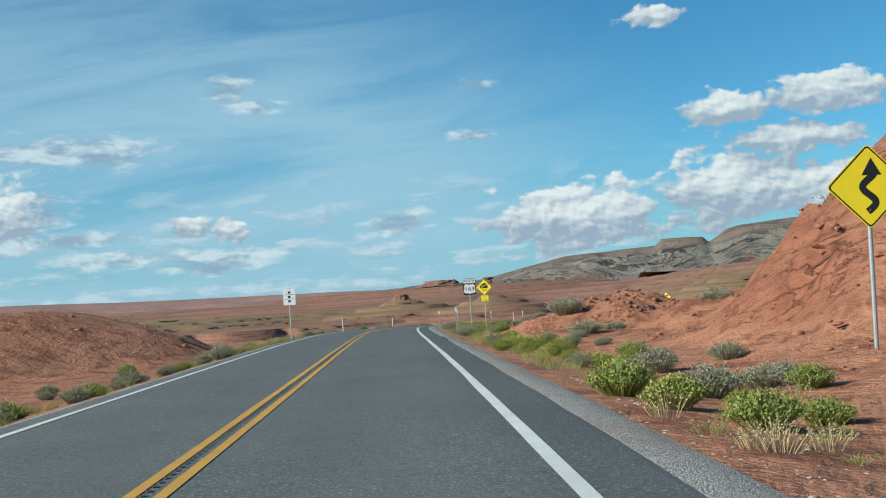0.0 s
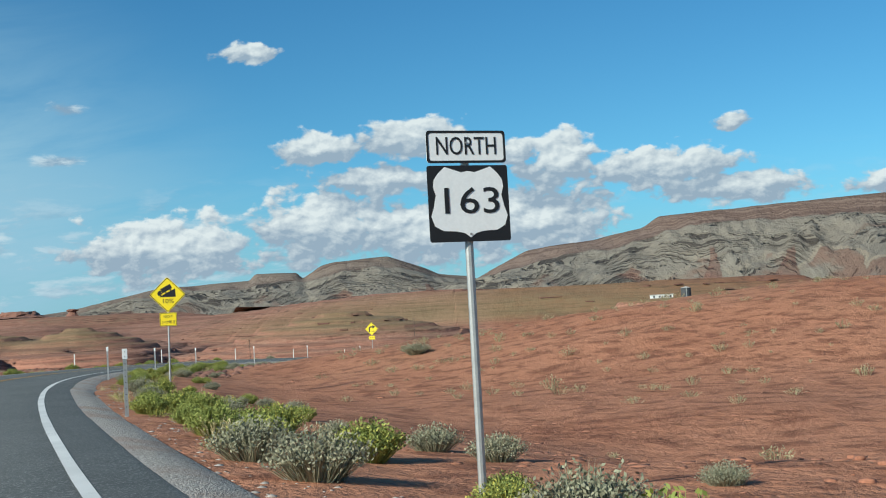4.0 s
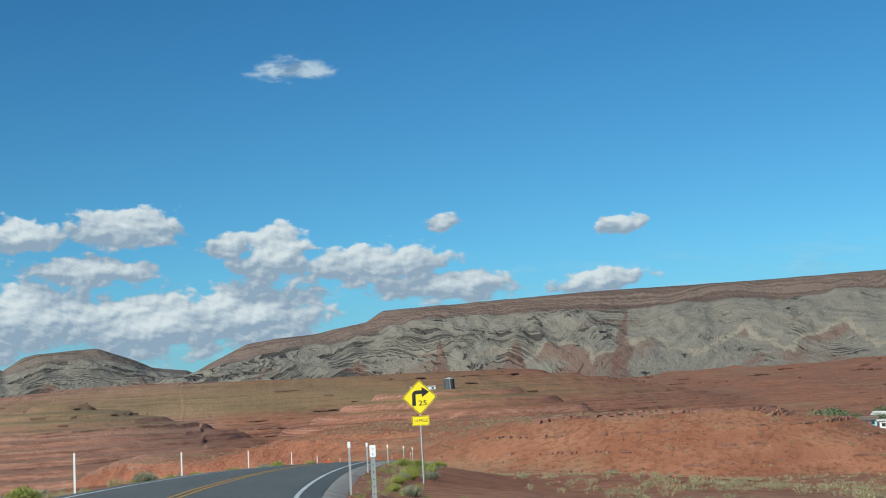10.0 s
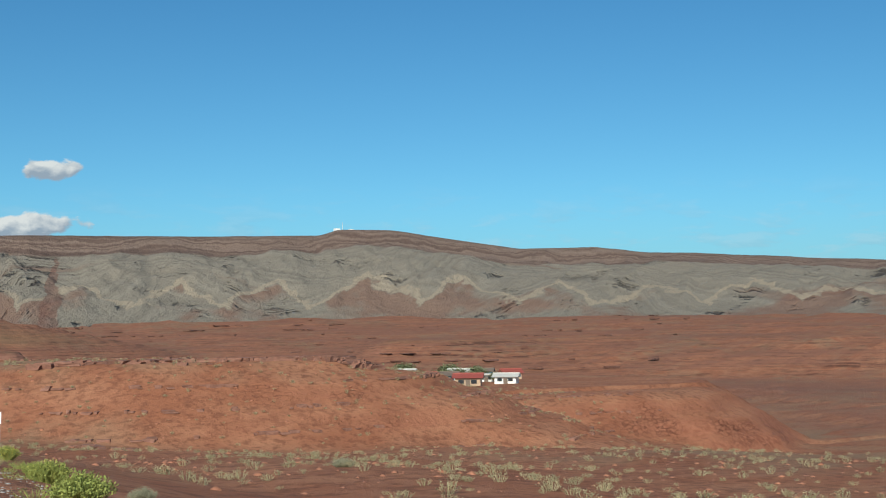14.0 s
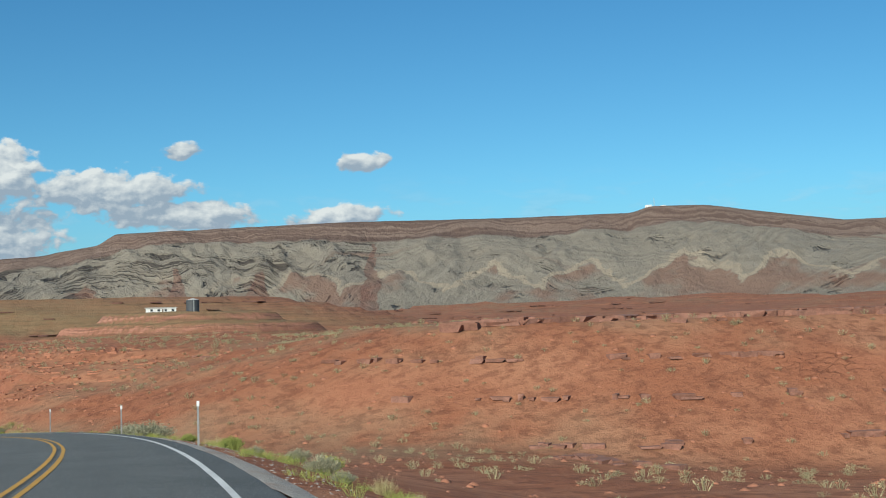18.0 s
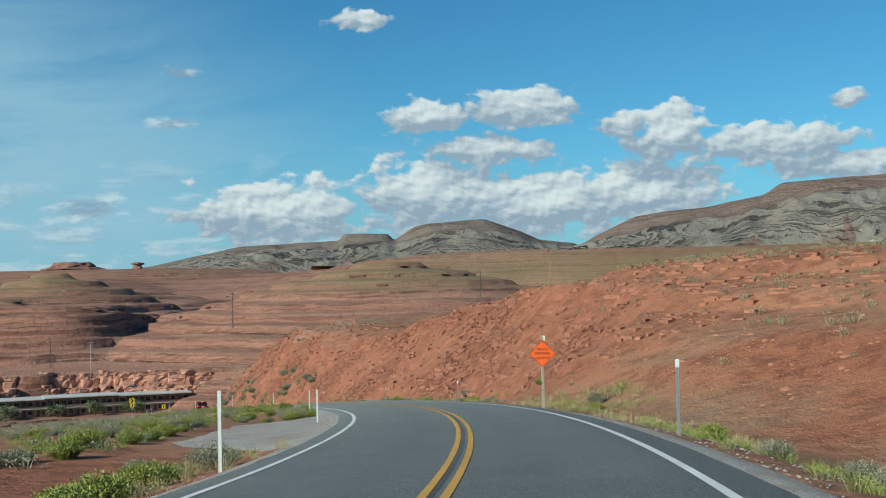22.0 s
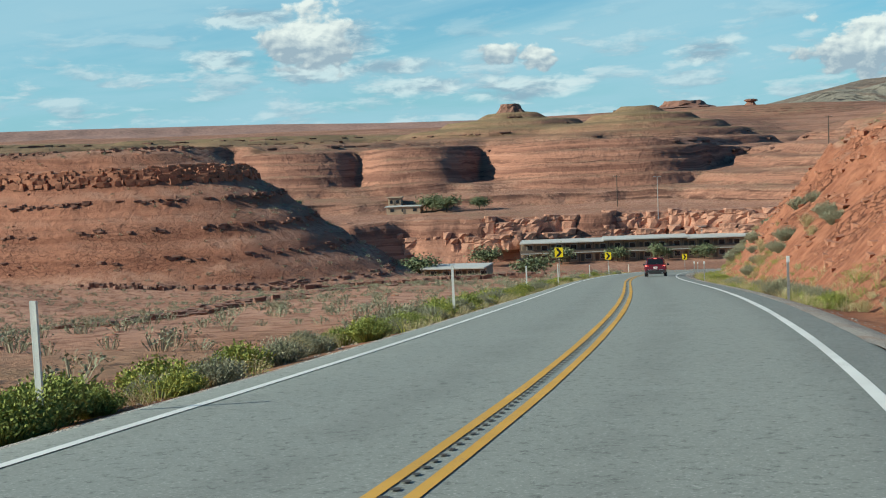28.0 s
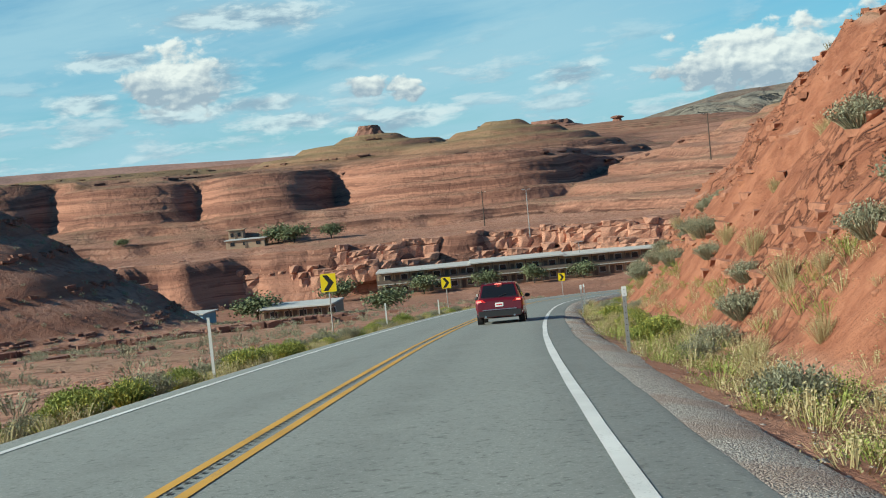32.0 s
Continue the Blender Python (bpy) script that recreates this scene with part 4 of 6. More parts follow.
def block(bm, cx, cy, cz, sx, sy, sz, bevel=0.0):
    r = bmesh.ops.create_cube(bm, size=1.0, matrix=Matrix.Translation((cx, cy, cz)) @ Matrix.Diagonal((sx, sy, sz, 1)))
    if bevel:
        edges = list({e for v in r["verts"] for e in v.link_edges})
        bmesh.ops.bevel(bm, geom=edges, offset=bevel, segments=2, affect="EDGES", profile=0.5)
    return bm


def one_block(cx, cy, cz, sx, sy, sz, bevel=0.0):
    return block(bmesh.new(), cx, cy, cz, sx, sy, sz, bevel)


def tube(bm, a, b, ra, rb=None, sides=8):
    a, b = Vector(a), Vector(b)
    m = Matrix.Translation((a + b) / 2) @ (b - a).to_track_quat("Z", "Y").to_matrix().to_4x4()
    bmesh.ops.create_cone(bm, cap_ends=True, segments=sides, radius1=ra, radius2=ra if rb is None else rb, depth=(b - a).length, matrix=m)
    return bm


def panel(outline, front, thick):
    """A flat panel in the x-z plane whose face looks along -y and lies at y = front."""
    bm = bmesh.new()
    f = bm.faces.new([bm.verts.new((x, front, z)) for x, z in outline])
    f.normal_update()
    if f.normal.y > 0:
        f.normal_flip()
    ex = bmesh.ops.extrude_face_region(bm, geom=[f])
    bmesh.ops.translate(bm, vec=(0, thick, 0), verts=[g for g in ex["geom"] if isinstance(g, bmesh.types.BMVert)])
    bmesh.ops.recalc_face_normals(bm, faces=bm.faces)
    return bm


def rounded(points, radius, steps=5):
    """An outline with rounded corners."""
    out, k = [], len(points)
    for i in range(k):
        p, a, b = Vector(points[i]), Vector(points[i - 1]), Vector(points[(i + 1) % k])
        s, e = p + (a - p).normalized() * radius, p + (b - p).normalized() * radius
        for j in range(steps + 1):
            t = j / steps
            out.append(tuple(s * (1 - t) ** 2 + p * 2 * t * (1 - t) + e * t * t))
    return out


def diamond(r, corner):
    return rounded([(0, r), (r, 0), (0, -r), (-r, 0)], corner)


def box_outline(w, h, corner, cz=0.0):
    return rounded([(-w / 2, cz - h / 2), (w / 2, cz - h / 2), (w / 2, cz + h / 2), (-w / 2, cz + h / 2)], corner)


def ring(outer, inner, front, thick):
    """A border between two outlines of equal count."""
    bm = bmesh.new()
    a = [bm.verts.new((x, front, z)) for x, z in outer]
    b = [bm.verts.new((x, front, z)) for x, z in inner]
    k = len(a)
    for i in range(k):
        bm.faces.new((a[i], a[(i + 1) % k], b[(i + 1) % k], b[i]))
    ex = bmesh.ops.extrude_face_region(bm, geom=list(bm.faces))
    bmesh.ops.translate(bm, vec=(0, thick, 0), verts=[g for g in ex["geom"] if isinstance(g, bmesh.types.BMVert)])
    bmesh.ops.recalc_face_normals(bm, faces=bm.faces)
    return bm


def lettering(text, size, x, z, front, mat, parent, width=0.0, bold=0.0):
    """Raised lettering on a panel, centred at x, z; width squeezes it to that many metres."""
    cu = bpy.data.curves.new("lettering", "FONT")
    cu.body, cu.size, cu.align_x, cu.align_y, cu.extrude, cu.offset = text, size, "CENTER", "CENTER", 0.0015, bold
    cu.resolution_u = 3
    tmp = bpy.data.objects.new("lettering_tmp", cu)
    scene.collection.objects.link(tmp)
    me = bpy.data.meshes.new_from_object(tmp.evaluated_get(bpy.context.evaluated_depsgraph_get()))
    bpy.data.objects.remove(tmp)
    xs = [v.co.x for v in me.vertices]
    sx = width / (max(xs) - min(xs)) if width else 1.0
    me.transform(Matrix.Translation((x, front, z)) @ Matrix.Rotation(radians(90), 4, "X") @ Matrix.Diagonal((sx, 1, 1, 1)))
    me.materials.clear()
    me.materials.append(mat)
    me.name = "lettering"
    ob = new("lettering", me)
    ob.parent = parent
    return ob


def heading(y):
    return math.degrees(math.atan2(-float(road_turn(y)), 1.0))


def sign_post(parent, bottom, top, radius=0.035, mat=None):
    part("post", tube(bmesh.new(), (0, 0.045, bottom), (0, 0.045, top), radius, sides=10), mat or steel, parent, "round galvanised steel post")


def bolts(parent, spots, front):
    for x, z in spots:
        part("bolt", tube(bmesh.new(), (x, front, z), (x, front - 0.008, z), 0.009, sides=6), steel, parent)


def diamond_sign(x, y, zc, turn, lab, lean=0.0, plate=None, mat=None, side=0.914):
    """A warning diamond on a post; zc is the height of its middle. Local z = 0 is the middle of the diamond."""
    r = side / math.sqrt(2)
    s = base("warning_sign", x, y, zc, turn, lab, "road sign")
    s.matrix_basis = pose(x * S, y * S, zc * S, 0, lean, turn) @ Matrix.Scale(S, 4)
    m = mat or sign_yellow
    face = part("panel", panel(diamond(r, 0.075), -0.003, 0.006), m, s)
    part("border", ring(diamond(r - 0.022, 0.06), diamond(r - 0.052, 0.05), -0.0055, 0.002), sign_black, face)
    ground_z = height(x, y)
    sign_post(s, ground_z - zc - 0.3, r * 0.8)
    bolts(s, [(0, r * 0.55), (0, -r * 0.55)], -0.004)
    return s, r


def strip(points, width, front, thick=0.002):
    """A bent band of constant width along points in the x-z plane."""
    bm = bmesh.new()
    left, right = [], []
    for i, p in enumerate(points):
        a = Vector(points[max(i - 1, 0)])
        b = Vector(points[min(i + 1, len(points) - 1)])
        t = (b - a).normalized()
        nrm = Vector((-t.y, t.x)) * width / 2
        p = Vector(p)
        left.append(bm.verts.new((p.x + nrm.x, front, p.y + nrm.y)))
        right.append(bm.verts.new((p.x - nrm.x, front, p.y - nrm.y)))
    for i in range(len(points) - 1):
        bm.faces.new((left[i], left[i + 1], right[i + 1], right[i]))
    ex = bmesh.ops.extrude_face_region(bm, geom=list(bm.faces))
    bmesh.ops.translate(bm, vec=(0, thick, 0), verts=[g for g in ex["geom"] if isinstance(g, bmesh.types.BMVert)])
    bmesh.ops.recalc_face_normals(bm, faces=bm.faces)
    return bm


# ---- road signs ----
# winding road
s, r = diamond_sign(-1.32, 19.66, 2.83, 24, "yellow diamond warning sign with a black winding arrow", lean=1.5)
wind = [(0.095 * math.sin(math.pi * 2 * t * 1.25 - 0.35), -0.38 + 0.58 * t) for t in np.linspace(0, 1, 30)]
part("arrow_stem", strip(wind, 0.105, -0.0055), sign_black, s)
part("arrow_head", panel([(-0.10, 0.17), (0.20, 0.17), (0.05, 0.43)], -0.0056, 0.002), sign_black, s)

# steep grade
s, r = diamond_sign(-35.71, 92.47, 2.82, heading(92) - 2, "yellow diamond hill sign with a truck on a slope", lean=0.6)
part("slope_wedge", panel([(-0.31, -0.085), (0.29, -0.085), (0.27, 0.22)], -0.0055, 0.002), sign_black, s)
truck = math.radians(27)


def tilt(pts, ox, oz):
    return [(ox + x * math.cos(truck) - z * math.sin(truck), oz + x * math.sin(truck) + z * math.cos(truck)) for x, z in pts]


part("truck_box", panel(tilt([(-0.13, 0.0), (0.26, 0.0), (0.26, 0.17), (-0.13, 0.17)], -0.06, 0.115), -0.0055, 0.002), sign_black, s)
part("truck_cab", panel(tilt([(-0.30, -0.02), (-0.145, -0.02), (-0.145, 0.13), (-0.25, 0.13), (-0.30, 0.06)], -0.06, 0.115), -0.0055, 0.002), sign_black, s)
for wx in (-0.23, -0.02, 0.17):
    part("truck_wheel", panel(tilt([(wx + 0.035 * math.cos(a), -0.035 + 0.035 * math.sin(a)) for a in np.linspace(0, 2 * math.pi, 13)[:-1]], -0.06, 0.115), -0.0055, 0.002), sign_black, s)
lettering("10%", 0.22, 0.0, -0.235, -0.005, sign_black, s, 0.38, 0.001)
pl = part("plate", panel(box_outline(0.60, 0.48, 0.04, -0.885), -0.003, 0.006), sign_yellow, s, "yellow plate with black lettering")
part("plate_border", ring(box_outline(0.575, 0.455, 0.035, -0.885), box_outline(0.545, 0.425, 0.03, -0.885), -0.0055, 0.002), sign_black, pl)
lettering("NEXT", 0.15, 0.0, -0.79, -0.005, sign_black, pl, 0.32)
lettering("3/4", 0.115, -0.165, -0.985, -0.005, sign_black, pl, 0.13)
lettering("MILE", 0.15, 0.095, -0.985, -0.005, sign_black, pl, 0.30)

# right turn, 25
s, r = diamond_sign(-38.5, 168.07, 0.76, heading(150) - 1, "yellow diamond right-turn sign with speed 25")
part("arrow_stem", strip([(-0.21, -0.30), (-0.21, 0.08), (-0.195, 0.14), (-0.15, 0.178), (-0.09, 0.19), (0.11, 0.19)], 0.135, -0.0055), sign_black, s)
part("arrow_head", panel([(0.09, -0.0), (0.09, 0.38), (0.36, 0.19)], -0.0056, 0.002), sign_black, s)
lettering("25", 0.26, 0.11, -0.215, -0.005, sign_black, s, 0.31, 0.002)
pl = part("plate", panel(box_outline(0.64, 0.36, 0.04, -0.85), -0.003, 0.006), sign_yellow, s, "yellow plate with black lettering")
part("plate_border", ring(box_outline(0.615, 0.335, 0.035, -0.85), box_outline(0.585, 0.305, 0.03, -0.85), -0.0055, 0.002), sign_black, pl)
lettering("1/2", 0.135, -0.17, -0.85, -0.005, sign_black, pl, 0.13)
lettering("MILE", 0.16, 0.10, -0.85, -0.005, sign_black, pl, 0.30)

# trucks entering highway, on a wooden post with a little flag
wood_grey = plain("weathered_wood_post", (0.34, 0.29, 0.22), 0.85, vary=0.3, scale=14, bump=0.4)
s = base("work_sign", -32.99, 313.58, -7.95, heading(300), "orange diamond sign reading trucks entering highway", "road sign")
r = 0.435
face = part("panel", panel(diamond(r, 0.05), -0.003, 0.006), sign_orange, s)
part("border", ring(diamond(r - 0.012, 0.04), diamond(r - 0.024, 0.035), -0.0055, 0.002), sign_black, face)
part("post", one_block(0, 0.06, (height(-32.99, 313.58) + 7.95 - 0.3 - 0.35) / 2, 0.09, 0.09, abs(height(-32.99, 313.58) + 7.95) - 0.05, 0.008), wood_grey, s, "weathered square wooden post")
for line, zz, ww in (("TRUCKS", 0.142, 0.38), ("ENTERING", 0.0, 0.50), ("HIGHWAY", -0.142, 0.45)):
    lettering(line, 0.125, 0, zz, -0.005, sign_black, face, ww)
part("flag_stick", tube(bmesh.new(), (-0.03, 0.02, r - 0.08), (-0.04, 0.02, r + 0.36), 0.008), wood_grey, s)
flag = bmesh.new()
bmesh.ops.create_grid(flag, x_segments=6, y_segments=5, size=0.5, matrix=pose(0.03, 0.02, r + 0.09, 90) @ Matrix.Diagonal((0.12, 0.15, 1, 1)))
for v in flag.verts:
    v.co.y += 0.02 * math.sin(v.co.x * 40 + v.co.z * 12)
    v.co.z -= 0.35 * max(0, v.co.x)
part("flag", flag, plain("faded_flag_cloth", (0.66, 0.60, 0.42), 0.9), s, "faded pale cloth flag")

# route marker
rx0, ry0 = -22.96, 57.44
s = base("route_sign", rx0, ry0, 2.24, 24, "white and black north 163 route sign on a post", "road sign")
part("direction_plate", panel(box_outline(0.61, 0.235, 0.03, 0.43), -0.003, 0.006), sign_white, s)
part("plate_border", ring(box_outline(0.61, 0.235, 0.03, 0.43), box_outline(0.575, 0.20, 0.025, 0.43), -0.0055, 0.002), sign_black, s)
lettering("NORTH", 0.185, 0, 0.43, -0.005, sign_black, s, 0.46)
part("route_panel", panel(box_outline(0.62, 0.55, 0.02, 0.02), -0.003, 0.006), sign_black, s)
half = [(0.0, 0.235), (0.05, 0.225), (0.11, 0.245), (0.17, 0.265), (0.225, 0.215), (0.255, 0.17), (0.262, 0.12), (0.245, 0.06), (0.262, -0.02), (0.285, -0.09), (0.262, -0.16), (0.20, -0.195), (0.10, -0.2), (0.04, -0.215)]
shield = half + [(0, -0.245)] + [(-a, b) for a, b in half[:0:-1]]
part("shield", panel([(a * 1.03, 0.02 + b) for a, b in shield], -0.0055, 0.002), sign_white, s)
lettering("163", 0.27, 0, 0.03, -0.008, sign_black, s, 0.42)
sign_post(s, height(rx0, ry0) - 2.24 - 0.3, 0.45, 0.03)
bolts(s, [(0, 0.46), (0, -0.2)], -0.006)

# white sign across the road, seen from its face
s = base("guide_sign", -29.09, 50.29, 2.42, 24, "white guide sign with black arrows on a steel post", "road sign")
part("panel", panel(box_outline(0.56, 0.76, 0.04), -0.003, 0.006), sign_white, s)
for zz in (0.2, 0.0, -0.2):
    part("legend_bar", panel(box_outline(0.12, 0.10, 0.02, zz), -0.0055, 0.002), sign_black, s)
for zz in (0.1, -0.1):
    part("divider", panel(box_outline(0.46, 0.016, 0.004, zz), -0.0055, 0.002), sign_black, s)
sign_post(s, height(-29.09, 50.29) - 2.72, 0.4)

# chevrons on the bend
for x, y, z, turn in ((-92.9, 420.91, -18.66, 30), (-105.16, 449.7, -21.77, 30), (-114.4, 485.2, -25.3, 28)):
    s = base("chevron_sign", x, y, z, turn, "yellow chevron sign pointing round the bend", "road sign", "chevrons on the bend")
    part("panel", panel(box_outline(0.61, 0.72, 0.04), -0.003, 0.006), sign_yellow, s)
    part("chevron", panel([(-0.22, 0.31), (-0.02, 0.31), (0.22, 0.0), (-0.02, -0.31), (-0.22, -0.31), (0.0, 0.0)], -0.0055, 0.002), sign_black, s)
    sign_post(s, height(x, y) - z - 0.3, 0.3, 0.03)

# ---- delineator posts ----


def along_line(y, d):
    sl = float(road_turn(y))
    k = math.sqrt(1 + sl * sl)
    return float(road_x(y)) + d / k, y - d * sl / k


def delineator(x, y, top, turn, facing):
    z = min(height(x, y), top - 0.7)
    tall = top - z
    p = base("delineator_post", x, y, z, turn, "white delineator post with a reflector plate" if facing else "plain pale delineator post at the verge", "marker post", "posts along the road")
    bm = bmesh.new()
    for sx in (-0.022, 0.022):
        block(bm, sx, 0.015, tall * 0.5 - 0.15, 0.011, 0.03, tall + 0.3)
    block(bm, 0, 0.004, tall * 0.5 - 0.15, 0.036, 0.006, tall + 0.3)
    part("channel_post", bm, steel if facing else post_white, p)
    if facing:
        part("reflector_plate", panel(box_outline(0.075, 0.15, 0.010, tall - 0.05), -0.012, 0.006), sign_white, p, "white reflector plate")
        for k in range(8):
            part("slot", tube(bmesh.new(), (0, -0.001, tall * 0.92 - 0.12 - 0.09 * k), (0, 0.0, tall * 0.92 - 0.12 - 0.09 * k), 0.008, sides=6), sign_black, p)
        bolts(p, [(0, tall - 0.02), (0, tall - 0.09)], -0.013)
    return p


for y, d, tall in ((42.0, 3.9, 0.95), (65.0, 3.7, 0.88), (89.0, 3.7, 0.97), (106.0, 4.0, 0.91), (121.0, 3.7, 0.9), (138.3, 3.7, 0.95), (154.5, 3.7, 0.95), (172.0, 3.7, 0.88), (189.0, 3.7, 0.8), (203.0, 3.8, 0.8),
                   (217.8, 3.7, 0.87), (257.8, 3.7, 1.08), (276.7, 3.7, 1.13), (295.4, 3.9, 1.27), (333.4, 3.7, 1.04), (351.1, 3.7, 0.88), (368.0, 3.7, 0.93), (397.2, 3.7, 0.87), (418.0, 3.7, 0.9), (437.0, 3.7, 0.9)):
    x, yy = along_line(y, d)
    delineator(x, yy, float(road_z(y)) + tall, heading(y), True)
for y, d, tall in ((80.3, 3.8, 0.9), (100.2, 3.8, 0.9), (122.0, 3.8, 0.95), (140.0, 3.8, 1.1), (157.5, 3.8, 1.08), (173.5, 3.8, 0.94), (190.0, 3.8, 0.9), (206.0, 3.8, 0.84), (221.0, 3.9, 0.7), (246.0, 3.8, 0.8), (291.8, 3.75, 0.92),
                   (314.5, 3.9, 0.81), (332.0, 3.8, 0.86), (350.0, 3.8, 0.87), (366.8, 3.8, 0.97), (384.0, 3.8, 0.9), (401.0, 3.8, 0.98), (422.8, 3.8, 0.86), (437.3, 3.8, 0.74), (450.0, 3.8, 0.8)):
    x, yy = along_line(y, -d)
    delineator(x, yy, float(road_z(y)) + tall, heading(y), False)
x, yy = along_line(273.0, -4.2)
leaning = delineator(x, yy, float(road_z(274)) + 0.95, heading(274), False)
tagged(leaning, "pale delineator post leaning over at the verge")
leaning.matrix_basis = leaning.matrix_basis @ pose(0, 0, 0, 0, -7, 0)

# ---- the red car ahead ----
car_red = plain("dark_red_car_paint", (0.17, 0.008, 0.016), 0.25, 0.35, vary=0.05, scale=2)
MATS["dark_red_car_paint"].node_tree.nodes["Principled BSDF"].inputs["Coat Weight"].default_value = 0.7
tinted = plain("tinted_car_glass", (0.012, 0.013, 0.015), 0.06, vary=0.05)
black_trim = plain("black_plastic_trim", (0.02, 0.02, 0.021), 0.6, vary=0.1)
rubber = plain("tyre_rubber", (0.018, 0.018, 0.018), 0.9, vary=0.2)
alloy = plain("alloy_rim", (0.5, 0.5, 0.5), 0.3, 0.9, vary=0.05)
lamp_red = plain("red_tail_lamp", (0.55, 0.02, 0.02), 0.2, vary=0.05)
lamp_lit, ln, lb = material("lit_brake_lamp", 0.2)
lb.inputs["Base Color"].default_value = (0.7, 0.05, 0.04, 1)
lb.inputs["Emission Color"].default_value = (1.0, 0.25, 0.18, 1)
lb.inputs["Emission Strength"].default_value = 1.6


def loft(rows, close=True):
    """A skin over rings of equal count."""
    bm = bmesh.new()
    rings = [[bm.verts.new(p) for p in ring_] for ring_ in rows]
    k = len(rings[0])
    for a, b in zip(rings, rings[1:]):
        for i in range(k):
            bm.faces.new((a[i], a[(i + 1) % k], b[(i + 1) % k], b[i]))
    if close:
        bm.faces.new(rings[0][::-1])
        bm.faces.new(rings[-1])
    bmesh.ops.recalc_face_normals(bm, faces=bm.faces)
    return bm


def car_section(y, low, belt, half_low, half_belt, top=None, half_top=0.0):
    """Half outline, mirrored: sill, bulge, belt line, and the roof where there is one."""
    pts = [(0, low), (half_low * 0.92, low), (half_low, low + 0.10), (half_belt + 0.015, (low + belt) * 0.52), (half_belt, belt - 0.06), (half_belt - 0.05, belt)]
    if top:
        pts += [(half_top + 0.04, top - 0.10), (half_top - 0.06, top - 0.015), (0, top)]
    else:
        pts += [(half_belt * 0.8, belt + 0.02), (half_belt * 0.4, belt + 0.035), (0, belt + 0.04)]
    full = pts + [(-x, z) for x, z in pts[-2:0:-1]]
    return [(x, y, z) for x, z in full]


cy = 414.0
car = base("red_car", float(road_x(cy)) + 1.75, cy, float(road_z(cy)) + 0.03, heading(cy), "dark red SUV driving ahead in its lane", "car")
car.matrix_basis = pose((float(road_x(cy)) + 1.4) * S, cy * S, (float(road_z(cy)) + 0.03) * S, math.degrees(math.atan2(float(road_z(cy + 2) - road_z(cy - 2)), 4.2)), 0, 26.5)
body = part("body", loft([
    car_section(-2.28, 0.42, 0.92, 0.78, 0.82), car_section(-2.20, 0.34, 1.02, 0.84, 0.90), car_section(-1.7, 0.28, 1.05, 0.88, 0.93), car_section(-0.2, 0.26, 1.03, 0.89, 0.93),
    car_section(0.8, 0.26, 1.02, 0.89, 0.93), car_section(1.3, 0.28, 1.00, 0.88, 0.92), car_section(2.0, 0.32, 0.90, 0.84, 0.87), car_section(2.3, 0.42, 0.78, 0.70, 0.74)]), car_red, car)
part("cabin", loft([
    [(x * 0.99, -2.16, z) for x, z in ((-0.80, 1.0), (0.80, 1.0), (0.74, 1.12), (0.0, 1.14), (-0.74, 1.12))],
    [(x, -1.82, z) for x, z in ((-0.86, 1.0), (0.86, 1.0), (0.64, 1.60), (0.0, 1.64), (-0.64, 1.60))],
    [(x, -0.5, z) for x, z in ((-0.87, 1.0), (0.87, 1.0), (0.66, 1.64), (0.0, 1.69), (-0.66, 1.64))],
    [(x, 0.5, z) for x, z in ((-0.87, 1.0), (0.87, 1.0), (0.65, 1.60), (0.0, 1.65), (-0.65, 1.60))],
    [(x, 1.35, z) for x, z in ((-0.84, 0.98), (0.84, 0.98), (0.80, 1.02), (0.0, 1.04), (-0.80, 1.02))]]), car_red, car)
part("rear_window", loft([[(x * s1, -2.135 + 0.325 * (z - 1.10) / 0.46 - 0.05 - d, z) for x, z in ((-0.69, 1.10), (0.69, 1.10), (0.585, 1.555), (-0.585, 1.555))] for d, s1 in ((0.0, 1.0), (0.012, 0.985))]), tinted, car, "dark tinted rear window")
for sx in (-1, 1):
    part("side_window", loft([[(sx * (0.872 - 0.215 * (z - 1.04) / 0.56 + d), y, z) for y, z in ((-1.75, 1.08), (0.95, 1.06), (0.45, 1.56), (-1.55, 1.55))] for d in (0.0, 0.012)]), tinted, car)
    part("roof_rail", tube(bmesh.new(), (sx * 0.62, -1.6, 1.67), (sx * 0.62, 0.4, 1.69), 0.018), black_trim, car)
    mir = bmesh.new()
    bmesh.ops.create_uvsphere(mir, u_segments=12, v_segments=8, radius=1, matrix=Matrix.Translation((sx * 1.02, 0.72, 1.08)) @ Matrix.Diagonal((0.11, 0.07, 0.08, 1)))
    tube(mir, (sx * 0.88, 0.72, 1.03), (sx * 0.98, 0.72, 1.06), 0.02)
    part("door_mirror", mir, black_trim, car)
    lampo = part("tail_lamp", loft([[(sx * x, y - 0.075 - d, z) for x, y, z in ((0.50, -2.225, 0.90), (0.88, -2.13, 0.88), (0.89, -2.10, 1.03), (0.62, -2.185, 1.02))] for d in (0.0, 0.02)]), lamp_red, car, "red tail lamp")
    part("brake_light", loft([[(sx * x, y - 0.095 - d, z) for x, y, z in ((0.66, -2.225, 0.93), (0.82, -2.185, 0.92), (0.82, -2.175, 0.985), (0.68, -2.215, 0.985))] for d in (0.0, 0.012)]), lamp_lit, lampo, "lit brake light")
    part("exhaust_tip", tube(bmesh.new(), (sx * 0.55, -2.32, 0.36), (sx * 0.55, -2.2, 0.36), 0.04), alloy, car)
part("high_brake_light", one_block(0, -1.93, 1.59, 0.26, 0.05, 0.035, 0.008), lamp_lit, car, "lit high brake light")
